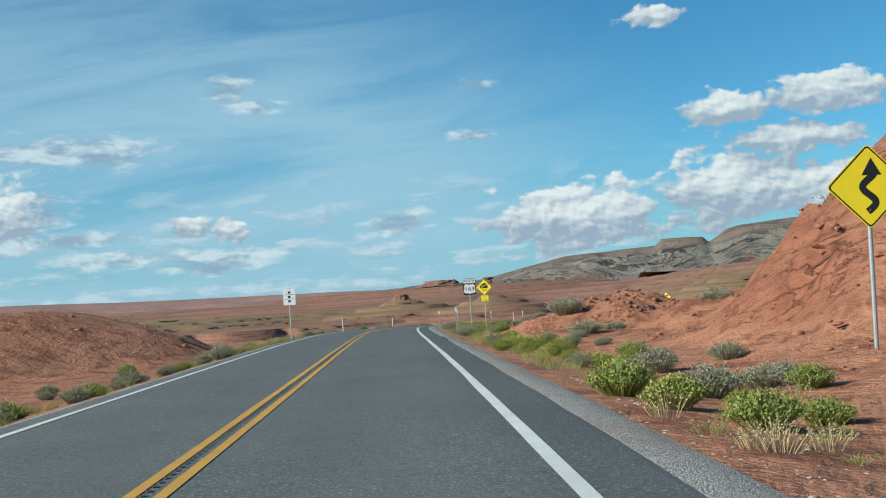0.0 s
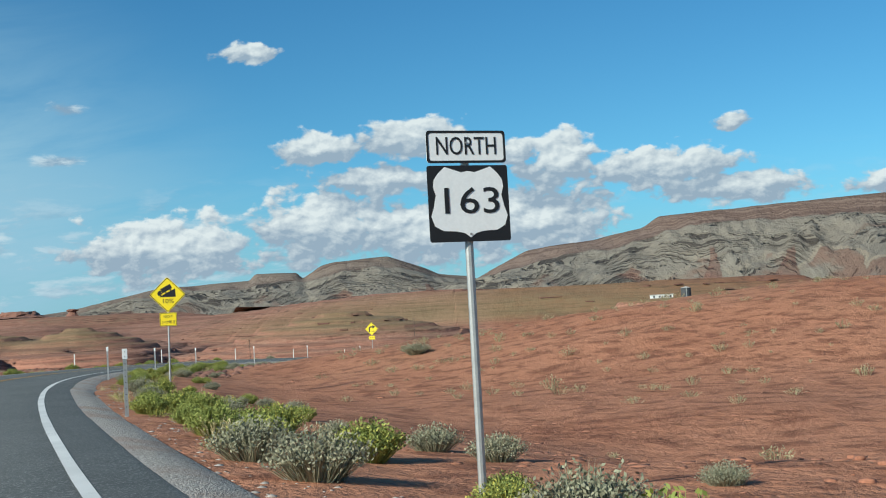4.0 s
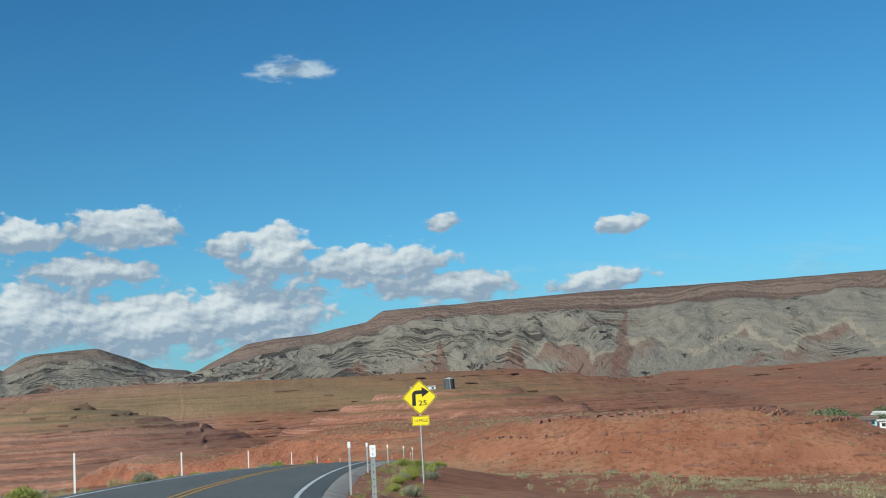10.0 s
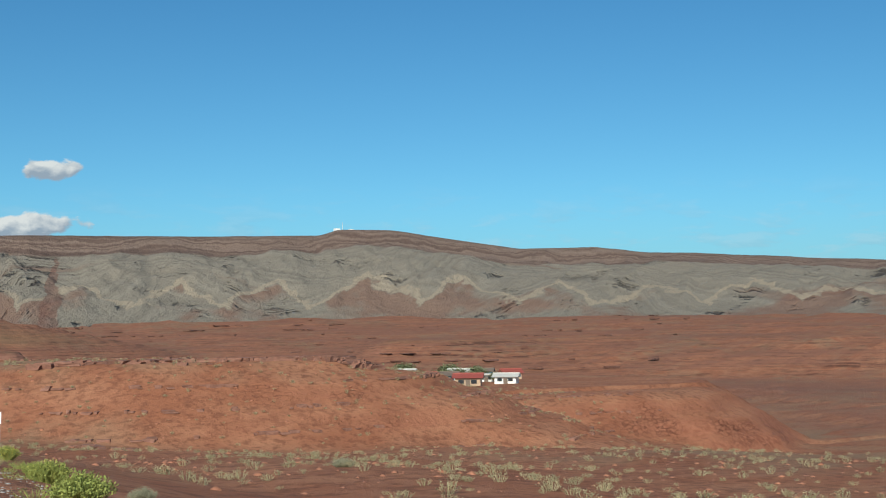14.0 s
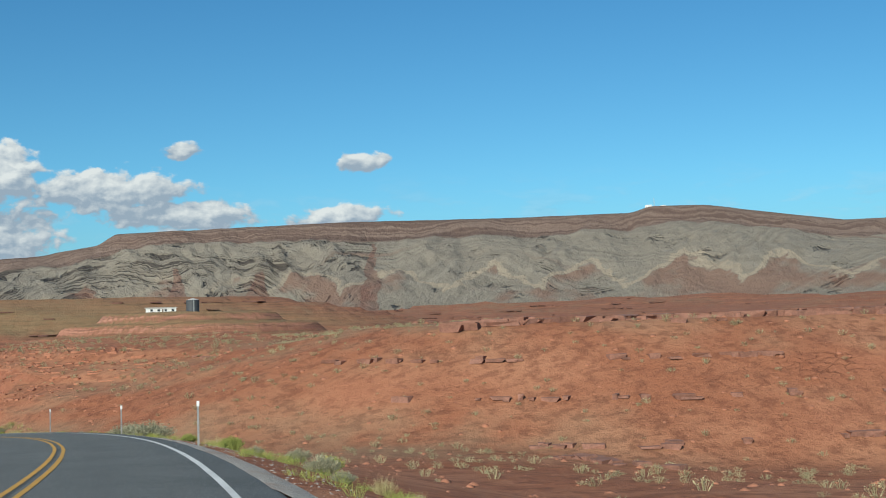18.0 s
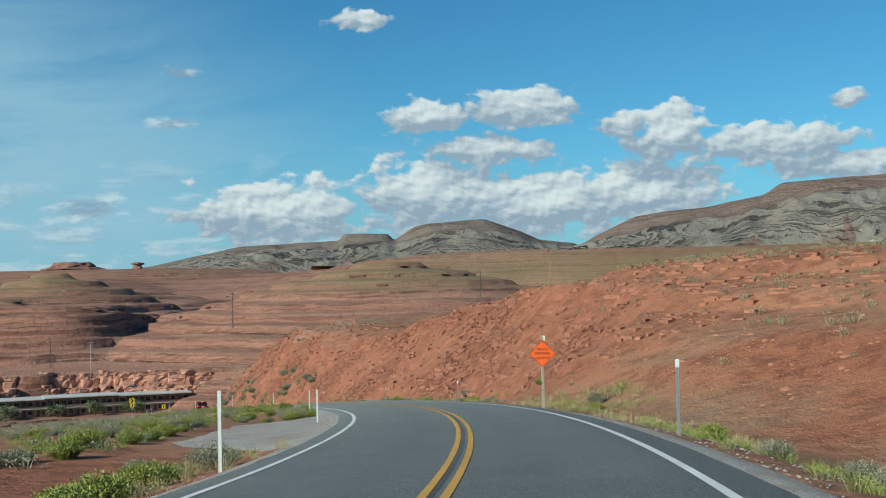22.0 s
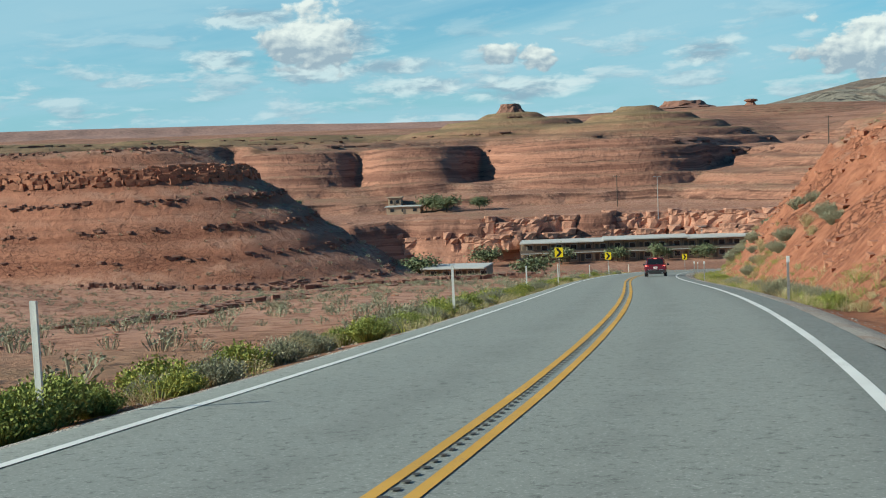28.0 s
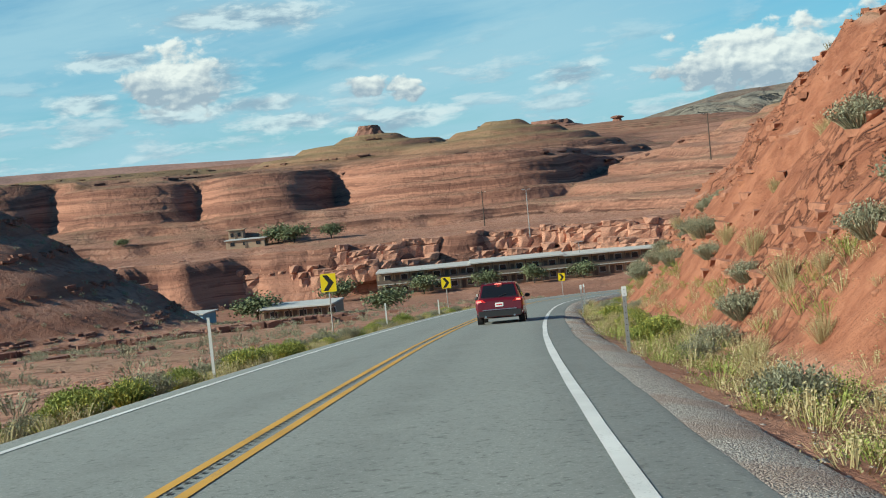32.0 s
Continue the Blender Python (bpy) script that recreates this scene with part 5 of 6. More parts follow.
part("rear_bumper", loft([[(x, y, z) for x, z in ((-0.84 * q, 0.36), (0.84 * q, 0.36), (0.86 * q, 0.58), (-0.86 * q, 0.58))] for y, q in ((-2.12, 1.0), (-2.30, 0.95))]), black_trim, car, "black lower bumper")
part("chrome_strip", one_block(0, -2.30, 0.62, 1.3, 0.02, 0.03, 0.006), alloy, car)
plt = part("number_plate", one_block(0, -2.292, 0.80, 0.31, 0.012, 0.155, 0.004), sign_white, car, "white number plate")
part("plate_bar", one_block(0, -2.30, 0.80, 0.22, 0.004, 0.05), lamp_red, plt)
part("rear_wiper", tube(bmesh.new(), (0.0, -2.215, 1.12), (0.3, -2.155, 1.20), 0.010), black_trim, car)
part("antenna_fin", loft([[(x, y, z) for x, y, z in ((-0.03, -1.55, 1.66), (0.03, -1.55, 1.66), (0.02, -1.75, 1.64), (-0.02, -1.75, 1.64))], [(x, y, z) for x, y, z in ((-0.008, -1.68, 1.75), (0.008, -1.68, 1.75), (0.008, -1.75, 1.75), (-0.008, -1.75, 1.75))]]), black_trim, car)
for sx in (-1, 1):
    for wy in (-1.40, 1.38):
        bm = bmesh.new()
        bmesh.ops.create_cone(bm, cap_ends=True, segments=28, radius1=0.35, radius2=0.35, depth=0.23, matrix=pose(0, 0, 0, 0, 90))
        bmesh.ops.bevel(bm, geom=[e for e in bm.edges if not e.is_manifold or e.calc_face_angle(0) > 0.8], offset=0.04, segments=2, affect="EDGES")
        wheel = part("wheel", bm, rubber, car, "black tyre on an alloy rim")
        wheel.location = (sx * 0.80, wy, 0.35)
        bm = tube(bmesh.new(), (sx * 0.09, 0, 0), (sx * 0.122, 0, 0), 0.235, sides=20)
        part("rim", bm, alloy, wheel)

# ---- plants and stones ----


def along(y, d):
    """A place beside the road: at road line y, d metres to the right."""
    sl = float(road_turn(y))
    k = math.sqrt(1 + sl * sl)
    d = float(narrow(d))
    return float(road_x(y)) + d / k, y - d * sl / k


def blades(seed, count, tall, wide, leaf, droop, lean):
    """Stems that fan out from a root, each a thin bent blade with a few side leaves."""
    rnd = random.Random(seed)
    verts, faces = [], []
    for _ in range(count):
        a = rnd.uniform(0, 2 * math.pi)
        reach = wide * math.sqrt(rnd.random())
        h = tall * (1.0 - 0.45 * (reach / wide) ** 2) * rnd.uniform(0.65, 1.08)
        root = Vector((math.cos(a) * reach * 0.35, math.sin(a) * reach * 0.35, -0.03))
        tip = Vector((math.cos(a) * reach + rnd.uniform(-lean, lean), math.sin(a) * reach + rnd.uniform(-lean, lean), h))
        mid = root.lerp(tip, 0.55) + Vector((0, 0, droop * h))
        side = Vector((rnd.uniform(-1, 1), rnd.uniform(-1, 1), 0)).normalized() * leaf
        i = len(verts)
        verts += [root - side * 0.35, root + side * 0.35, mid - side * 0.6, mid + side * 0.6, tip]
        faces += [(i, i + 1, i + 3, i + 2), (i + 2, i + 3, i + 4)]
        for q in (0.6, 0.75, 0.9):
            p = mid.lerp(tip, (q - 0.5) * 2)
            o = Vector((rnd.uniform(-1, 1), rnd.uniform(-1, 1), rnd.uniform(0.1, 1.0))).normalized() * leaf * 5.0
            w = o.cross(Vector((rnd.random() - 0.5, rnd.random() - 0.5, 0.3))).normalized() * leaf * 1.3
            i = len(verts)
            verts += [p, p + o * 0.5 + w, p + o, p + o * 0.5 - w]
            faces += [(i, i + 1, i + 2, i + 3)]
    return verts, faces


def plant_mesh(name, data, mat):
    me = bpy.data.meshes.new(name)
    me.from_pydata([tuple(v) for v in data[0]], [], data[1])
    me.materials.append(mat)
    return me


RABBIT = [plant_mesh("rabbitbrush", blades(10 + k, 640, 0.56, 0.54, 0.0105, 0.16, 0.05), rabbit) for k in range(4)]
SAGE = [plant_mesh("sagebrush", blades(30 + k, 560, 0.58, 0.58, 0.0095, 0.10, 0.10), sage) for k in range(4)]
GRASS = [plant_mesh("grass_tuft", blades(50 + k, 220, 0.50, 0.30, 0.0045, 0.12, 0.12), dry_grass) for k in range(3)]
KINDS = {
    "rabbitbrush": (RABBIT, "green rabbitbrush with yellow tips on the verge", "bush", "roadside rabbitbrush"),
    "sagebrush": (SAGE, "grey-green sagebrush rooted in red earth", "bush", "sagebrush by the road"),
    "grass_tuft": (GRASS, "dry straw-coloured grass tuft on the verge", "grass", "dry grass tufts"),
}
grow = random.Random(3)


def plant(kind, x, y, size, flat=1.0):
    meshes, lab, cat, grp = KINDS[kind]
    ob = new(kind, grow.choice(meshes))
    ob.matrix_basis = pose(x * S, y * S, (height(x, y) - 0.03) * S, 0, 0, grow.uniform(0, 360)) @ Matrix.Diagonal((size * S, size * S, size * flat * S, 1))
    return tagged(ob, lab, cat, grp)


# right verge by the start: a thick green hedge of brush; thinner further on
rows = []
for y in np.arange(9, 128, 0.8):
    k = 1.0 if y < 62 else 0.75
    if grow.random() < 0.72 * k:
        rows.append(("rabbitbrush" if grow.random() < 0.78 else "sagebrush", y, grow.uniform(5.5, 7.3), grow.uniform(0.5, 1.0)))
    if grow.random() < 0.42 * k:
        rows.append(("sagebrush" if grow.random() < 0.6 else "rabbitbrush", y, grow.uniform(7.4, 8.8), grow.uniform(0.4, 0.75)))
for y in np.arange(128, 330, 2.0):
    if grow.random() < 0.62:
        rows.append((grow.choice(["rabbitbrush", "sagebrush", "grass_tuft"]), y, grow.uniform(6.0, 7.6), grow.uniform(0.5, 0.95)))
for y in np.arange(330, 440, 1.15):
    rows.append((grow.choice(["rabbitbrush", "grass_tuft", "grass_tuft", "sagebrush"]), y, grow.uniform(5.7, 7.4), grow.uniform(0.6, 1.15)))
    if grow.random() < (0.8 if y > 388 else 0.15):
        rows.append((grow.choice(["sagebrush", "sagebrush", "grass_tuft"]), y, grow.uniform(7.6, 10.5), grow.uniform(0.7, 1.5)))
# left verge
for y in np.concatenate([np.arange(10, 270, 1.6), np.arange(270, 445, 0.85)]):
    if 150 < y < 255 and grow.random() < 0.4:
        continue
    if grow.random() < 0.85:
        rows.append((grow.choice(["rabbitbrush", "rabbitbrush", "sagebrush", "grass_tuft"]), y, -grow.uniform(5.2, 6.4), grow.uniform(0.5, 1.05)))
    if grow.random() < 0.35:
        rows.append((grow.choice(["sagebrush", "rabbitbrush"]), y, -grow.uniform(6.6, 9.0), grow.uniform(0.45, 0.8)))
for y in np.arange(319, 446, 1.7):
    rows.append((grow.choice(["rabbitbrush", "sagebrush", "rabbitbrush", "sagebrush", "grass_tuft"]), y, -grow.uniform(5.3, 6.0), grow.uniform(0.5, 0.95)))
for kind, y, d, size in rows:
    if d < 0 and 297 < y < 328:
        d -= 4.2
    x, yy = along(y, d)
    plant(kind, x, yy, size * (1.0 if y > 330 else 0.85))
# bushes that stand by themselves
for x, y, size in ((-11.3, 37.8, 1.1), (-10.7, 39.1, 0.8), (-8.2, 43.5, 1.3), (-28.3, 107.0, 1.4), (-25.4, 284.0, 2.3), (-26.0, 286.5, 2.0), (-18.2, 213.0, 0.9), (-14.0, 44.5, 1.4)):
    plant("sagebrush", x, y, size, 0.8)


def scatter(name, template, xs, ys, sizes, mat, lab, cat, sink=0.05, squash=(0.6, 1.0)):
    """Many small pieces joined into one mesh, each turned and scaled by chance."""
    rs = np.random.RandomState(len(xs))
    tv, tf = np.array([tuple(v) for v in template[0]], float), template[1]
    k, m = len(xs), len(tv)
    a = rs.rand(k) * 2 * np.pi
    c, s = np.cos(a)[:, None], np.sin(a)[:, None]
    sx, sz = sizes[:, None], (sizes * rs.uniform(*squash, k))[:, None]
    z = land(xs, ys)
    vx = (tv[None, :, 0] * c - tv[None, :, 1] * s) * sx + xs[:, None]
    vy = (tv[None, :, 0] * s + tv[None, :, 1] * c) * sx + ys[:, None]
    vz = tv[None, :, 2] * sz + z[:, None] - sink * sizes[:, None]
    co = np.stack([vx, vy, vz], -1).reshape(-1, 3) * S
    me = bpy.data.meshes.new(name)
    counts = np.array([len(f) for f in tf])
    flat = np.array([i for f in tf for i in f])
    idx = (flat[None] + (np.arange(k) * m)[:, None]).ravel()
    tot = np.tile(counts, k)
    me.vertices.add(len(co))
    me.vertices.foreach_set("co", co.astype(np.float32).ravel())
    me.loops.add(len(idx))
    me.loops.foreach_set("vertex_index", idx.astype(np.int32))
    me.polygons.add(len(tot))
    me.polygons.foreach_set("loop_start", np.concatenate([[0], np.cumsum(tot)[:-1]]).astype(np.int32))
    me.materials.append(mat)
    me.update(calc_edges=True)
    me.validate()
    return tagged(new(name, me), lab, cat, kind="stuff")


def tuft(seed, count, tall, wide, leaf):
    v, f = blades(seed, count, tall, wide, leaf, 0.08, 0.1)
    return v, f


rs = np.random.RandomState(11)


def field(k, y0, y1, d0, d1):
    y = rs.uniform(y0, y1, k)
    d = rs.uniform(d0, d1, k)
    x = road_x(y) + narrow(d) * np.sqrt(1 + road_turn(y) ** 2)
    clump = fbm(x, y, 22, 3)
    ok = clump > rs.uniform(-0.9, 0.45, k)
    return x[ok], y[ok]


for k, (cnt, y0, y1, d0, d1, lo, hi) in enumerate((
    (900, 30, 330, 10, 70, 0.28, 0.75), (1300, 85, 190, 12, 110, 0.35, 0.95), (4200, 150, 360, 12, 110, 0.35, 0.95), (2800, 280, 440, 14, 95, 0.3, 0.95), (3000, 345, 500, -75, -8, 0.5, 1.15),
    (4600, 230, 520, -150, -9, 0.5, 1.15), (1300, 0, 230, -90, -9, 0.3, 0.8), (1900, 380, 620, -330, -60, 0.4, 1.1),
)):
    px, py = field(cnt, y0, y1, d0, d1)
    scatter("scrub", tuft(70 + k, 24, 0.54, 0.46, 0.017), px, py, rs.uniform(lo, hi, len(px)), scrub_leaf if k < 4 else sage, "low dry grey-green scrub dotted over red earth", "scrub")


def chunk(seed):
    """An angular stone."""
    bm = bmesh.new()
    bmesh.ops.create_icosphere(bm, subdivisions=1, radius=0.5)
    rnd = random.Random(seed)
    for v in bm.verts:
        v.co = Vector((v.co.x * rnd.uniform(0.7, 1.3), v.co.y * rnd.uniform(0.6, 1.1), v.co.z * rnd.uniform(0.5, 0.9)))
    bm.verts.ensure_lookup_table()
    out = [tuple(v.co) for v in bm.verts], [tuple(v.index for v in f.verts) for f in bm.faces]
    bm.free()
    return out


for k, (cnt, y0, y1, d0, d1, lo, hi) in enumerate((
    (7000, 10, 66, 7.6, 24, 0.04, 0.26), (2500, 60, 140, 8, 60, 0.05, 0.3), (4500, 306, 460, 7.5, 36, 0.06, 0.45), (4500, 200, 400, 9, 80, 0.10, 0.55), (4000, 250, 490, -150, -9, 0.10, 0.75),
    (2600, 41, 54, 7.5, 17, 0.05, 0.34), (5000, 310, 460, 7.4, 14, 0.04, 0.2), (7000, 0, 440, 4.65, 6.1, 0.03, 0.12), (6000, 0, 440, -6.2, -4.65, 0.03, 0.12), (4000, 10, 130, -50, -8, 0.06, 0.4),
)):
    y = rs.uniform(y0, y1, cnt)
    d = rs.uniform(d0, d1, cnt)
    px = road_x(y) + narrow(d) * np.sqrt(1 + road_turn(y) ** 2)
    size = lo + (hi - lo) * rs.rand(cnt) ** 3
    scatter("loose_stones", chunk(k), px, y, size, grey_stone if k in (7, 8) else stone_red, "loose angular stones strewn on the ground", "stones", 0.1, (0.5, 0.9))


# a strip of small grass and green shoots along both verges
for k, (cnt, y0, y1, d0, d1, leafy) in enumerate((
    (450, 8, 130, 5.4, 7.4, rabbit), (260, 8, 130, 5.2, 7.8, dry_grass), (500, 8, 140, -7.4, -5.1, rabbit), (500, 130, 300, 5.3, 7.2, rabbit), (500, 130, 300, -7.2, -5.0, dry_grass),
    (1300, 300, 445, 5.2, 8.2, dry_grass), (1100, 300, 445, 5.3, 8.2, rabbit), (350, 345, 450, -6.8, -5.0, rabbit), (700, 345, 450, -7.2, -4.8, dry_grass), (500, 300, 350, -14, -9.3, rabbit),
)):
    y = rs.uniform(y0, y1, cnt)
    px = road_x(y) + narrow(rs.uniform(d0, d1, cnt)) * np.sqrt(1 + road_turn(y) ** 2)
    keep = fbm(px, y, 5.0, 3) > -0.15
    scatter("verge_grass", tuft(170 + k, 40, 0.42, 0.34, 0.0065), px[keep], y[keep], (rs.uniform(0.4, 1.0, cnt) * np.where(y > 300, 1.1, 0.9))[keep], leafy, "green and straw grass along the edge of the road", "grass")

varnish = plain("dark_varnished_rock", (0.215, 0.105, 0.072), 0.95, vary=0.4, scale=1.2, bump=0.6)


dark_shale = plain("dark_ledge_shale", (0.125, 0.060, 0.043), 0.95, vary=0.4, scale=0.2, bump=0.5)


def slabs(name, xs, ys, long, deep, tall, mat, lab, sink=0.5):
    """Squared slabs of bedrock that lie along the contour, joined into one mesh."""
    r2 = np.random.RandomState(len(xs) + 5)
    k = len(xs)
    e = 2.0
    gx, gy_ = land(xs + e, ys) - land(xs - e, ys), land(xs, ys + e) - land(xs, ys - e)
    a = np.arctan2(gx, -gy_) + r2.uniform(-0.25, 0.25, k)
    z = land(xs, ys)
    co = []
    for u, v, w in ((-0.5, -0.5, 0), (0.5, -0.5, 0), (0.5, 0.5, 0), (-0.5, 0.5, 0), (-0.5, -0.5, 1), (0.1, -0.56, 1), (0.5, -0.5, 1), (0.5, 0.5, 1), (-0.5, 0.5, 1)):
        uu = (u + r2.uniform(-0.12, 0.12, k)) * long * (1.0 if w else 0.9)
        vv = (v + r2.uniform(-0.15, 0.15, k)) * deep
        ww = (w - sink + r2.uniform(-0.1, 0.1, k)) * tall
        co.append(np.stack([xs + uu * np.cos(a) - vv * np.sin(a), ys + uu * np.sin(a) + vv * np.cos(a), z + ww], 1))
    co = np.stack(co, 1).reshape(-1, 3) * S
    tf = ((0, 1, 6, 5, 4), (1, 2, 7, 6), (2, 3, 8, 7), (3, 0, 4, 8), (4, 5, 6, 7, 8))
    me = bpy.data.meshes.new(name)
    me.from_pydata(co.tolist(), [], [tuple(9 * i + q for q in f) for i in range(k) for f in tf])
    me.materials.append(mat)
    return tagged(new(name, me), lab, "rock", kind="stuff")


def bed_edges(xs, ys, step, lo, hi, patch):
    """Of many places, those where a hard bed crops out of the slope."""
    e = 2.0
    z = land(xs, ys)
    f = np.mod((z + 0.5 * fbm(xs, ys, 60, 3)) / step, 1)
    ok = (f > lo) & (f < hi) & (fbm(xs + 70, ys, patch, 3) > -0.12)
    xs, ys, z = xs[ok], ys[ok], z[ok]
    ok = np.hypot(land(xs + e, ys) - z, land(xs, ys + e) - z) / e > 0.10
    return xs[ok], ys[ok]


y = rs.uniform(270, 420, 30000)
px, py = bed_edges(road_x(y) + rs.uniform(22, 115, 30000), y, 2.1, 0.46, 0.53, 16)
slabs("ledge_rocks", px, py, rs.uniform(0.3, 1.3, len(px)), 0.6, rs.uniform(0.12, 0.38, len(px)), varnish, "dark broken rock ledges along the red slope", 0.45)
px, py = rs.uniform(-260, -110, 30000), rs.uniform(385, 510, 30000)
ring_x, ring_y = rs.uniform(-275, -125, 60000), rs.uniform(415, 500, 60000)
ring_z = land(ring_x, ring_y) + 0.8 * fbm(ring_x, ring_y, 25, 3)
hit = (ring_z > -13.4) & (ring_z < -11.6)
ring_x, ring_y = ring_x[hit], ring_y[hit]
slabs("ledge_rocks", ring_x, ring_y, rs.uniform(0.5, 1.5, len(ring_x)), 0.7, rs.uniform(0.3, 0.9, len(ring_x)), stone_red, "broken red cliff band round the hill", 0.4)
px, py = bed_edges(px, py, 3.4, 0.38, 0.56, 30)
slabs("ledge_rocks", px, py, rs.uniform(0.4, 1.1, len(px)), 0.6, rs.uniform(0.15, 0.42, len(px)), varnish, "dark broken rock ledges round the hill", 0.5)
a, q = np.radians(rs.uniform(6, 75, 60000)), np.sqrt(rs.uniform(415**2, 1150**2, 60000))
px, py = bed_edges(-34 - np.sin(a) * q, 309 + np.cos(a) * q, 4.2, 0.40, 0.49, 110)
slabs("ledge_rocks", px, py, rs.uniform(2, 8, len(px)), 2.0, rs.uniform(0.4, 1.0, len(px)), dark_shale, "thin dark ledges on the round red hills", 0.5)
a, q = np.radians(rs.uniform(-50, 4, 40000)), np.sqrt(rs.uniform(700**2, 1900**2, 40000))
px, py = bed_edges(-34 - np.sin(a) * q, 309 + np.cos(a) * q, 6.5, 0.40, 0.51, 200)
slabs("ledge_rocks", px, py, rs.uniform(5, 15, len(px)), 4.0, rs.uniform(0.5, 1.3, len(px)), dark_shale, "level dark ledges on the red bench beyond the town", 0.5)


def rock_line(points, count, spread, long, tall):
    """Slabs along a bent line on the ground."""
    k = np.array(points, float)
    t = np.sort(rs.rand(count)) * (len(k) - 1)
    lx, ly = np.interp(t, np.arange(len(k)), k[:, 0]) + rs.normal(0, spread, count), np.interp(t, np.arange(len(k)), k[:, 1]) + rs.normal(0, spread, count)
    slabs("ledge_rocks", lx, ly, rs.uniform(0.5, 1.4, count) * long, 0.6 * long, rs.uniform(0.5, 1.3, count) * tall, varnish, "dark broken rock ledge on the ground", 0.35)


rock_line([(31, 289.5), (26, 291), (20, 292), (10, 296), (-2.5, 300)], 170, 0.5, 1.9, 0.5)
rock_line([(-164, 431), (-142, 438), (-126, 450), (-118, 456)], 320, 1.0, 0.75, 0.6)
rock_line([(-86, 374), (-94, 388), (-102, 402)], 140, 1.1, 0.6, 0.35)
y = rs.uniform(322, 458, 1400)
d = 8.2 + 13 * rs.rand(1400) ** 1.2
slabs("cut_blocks", road_x(y) + narrow(d) * np.sqrt(1 + road_turn(y) ** 2), y, 0.3 + 1.2 * rs.rand(1400) ** 2, 0.25, 0.08 + 0.16 * rs.rand(1400), stone_red, "broken red rock blocks in the road cut", 0.62)
# boulders in the dark rock colour, standing in for the shade on this pile
y = rs.uniform(104, 134, 260)
scatter("rock_pile", chunk(77), road_x(y) + narrow(rs.uniform(6.6, 9.2, 260)), y, rs.uniform(0.25, 0.75, 260), varnish, "pile of red boulders beside the verge, shade in their colour", "rocks", 0.1, (0.5, 0.9))

# ---- buildings, poles and trees across the river and in the town ----
stucco = plain("tan_stucco", (0.42, 0.30, 0.20), 0.9, vary=0.12, scale=0.8)
dark_wood = plain("dark_brown_wood", (0.16, 0.12, 0.09), 0.8, vary=0.25, scale=3)
pale_roof = plain("pale_metal_roof", (0.52, 0.50, 0.45), 0.6, vary=0.12, scale=0.6)
white_wall = plain("white_wall_paint", (0.76, 0.75, 0.70), 0.8, vary=0.08, scale=0.7)
red_roof = plain("red_metal_roof", (0.30, 0.07, 0.05), 0.6, vary=0.15, scale=0.6)
blue_wall = plain("pale_blue_wall", (0.30, 0.50, 0.58), 0.8, vary=0.1, scale=0.7)
window_dark = plain("dark_window_glass", (0.03, 0.035, 0.04), 0.12, vary=0.1)
tank_dark = plain("dark_tank_steel", (0.05, 0.055, 0.06), 0.6, vary=0.2, scale=0.6)
pole_wood = plain("creosoted_pole_wood", (0.085, 0.06, 0.045), 0.9, vary=0.3, scale=3)
cliff_rock = plain("red_cliff_rock", (0.46, 0.235, 0.155), 0.95, vary=0.4, scale=0.35, bump=0.8)
tree_leaf = leaf_material("cottonwood_leaves", (0.12, 0.14, 0.07), (0.21, 0.235, 0.12), (0.25, 0.265, 0.15))


def lodge(x, y, z, turn, bays, bay=4.0, storeys=2, lab=""):
    """A long motel block: open galleries with posts and rails, a flat roof that steps down bay group by bay group."""
    e = base("lodge", x, y, z, turn, lab, "building")
    length, depth, rise = bays * bay, 9.0, 2.8
    part("wall", one_block(length / 2, depth / 2 + 1.8, rise * storeys / 2 - 0.6, length, depth, rise * storeys + 1.2), stucco, e)
    groups = max(1, bays // 5)
    for g in range(groups):
        a, b = bays * g / groups * bay, bays * (g + 1) / groups * bay
        part("roof", one_block((a + b) / 2, depth / 2 + 0.4, rise * storeys + 0.22 + 0.3 * (g % 2), b - a + 0.3, depth + 3.2, 0.35, 0.03), pale_roof, e)
    for s_ in range(1, storeys):
        part("gallery_floor", one_block(length / 2, 0.9, rise * s_, length, 1.8, 0.22), pale_roof, e)
        part("railing", one_block(length / 2, 0.06, rise * s_ + 0.6, length, 0.06, 0.9), dark_wood, e)
    for i in range(bays + 1):
        part("gallery_post", one_block(i * bay, 0.12, rise * storeys / 2 - 0.5, 0.22, 0.22, rise * storeys + 1.0), dark_wood, e)
    for s_ in range(storeys):
        for i in range(bays):
            w = part("window", one_block(i * bay + 2.6, 1.77, rise * s_ + 1.45, 1.7, 0.08, 1.5), white_wall, e)
            part("pane", one_block(i * bay + 2.6, 1.72, rise * s_ + 1.45, 1.5, 0.06, 1.3), window_dark, w)
            part("door", one_block(i * bay + 0.9, 1.77, rise * s_ + 1.1, 0.95, 0.08, 2.05), dark_wood, e)
    return e


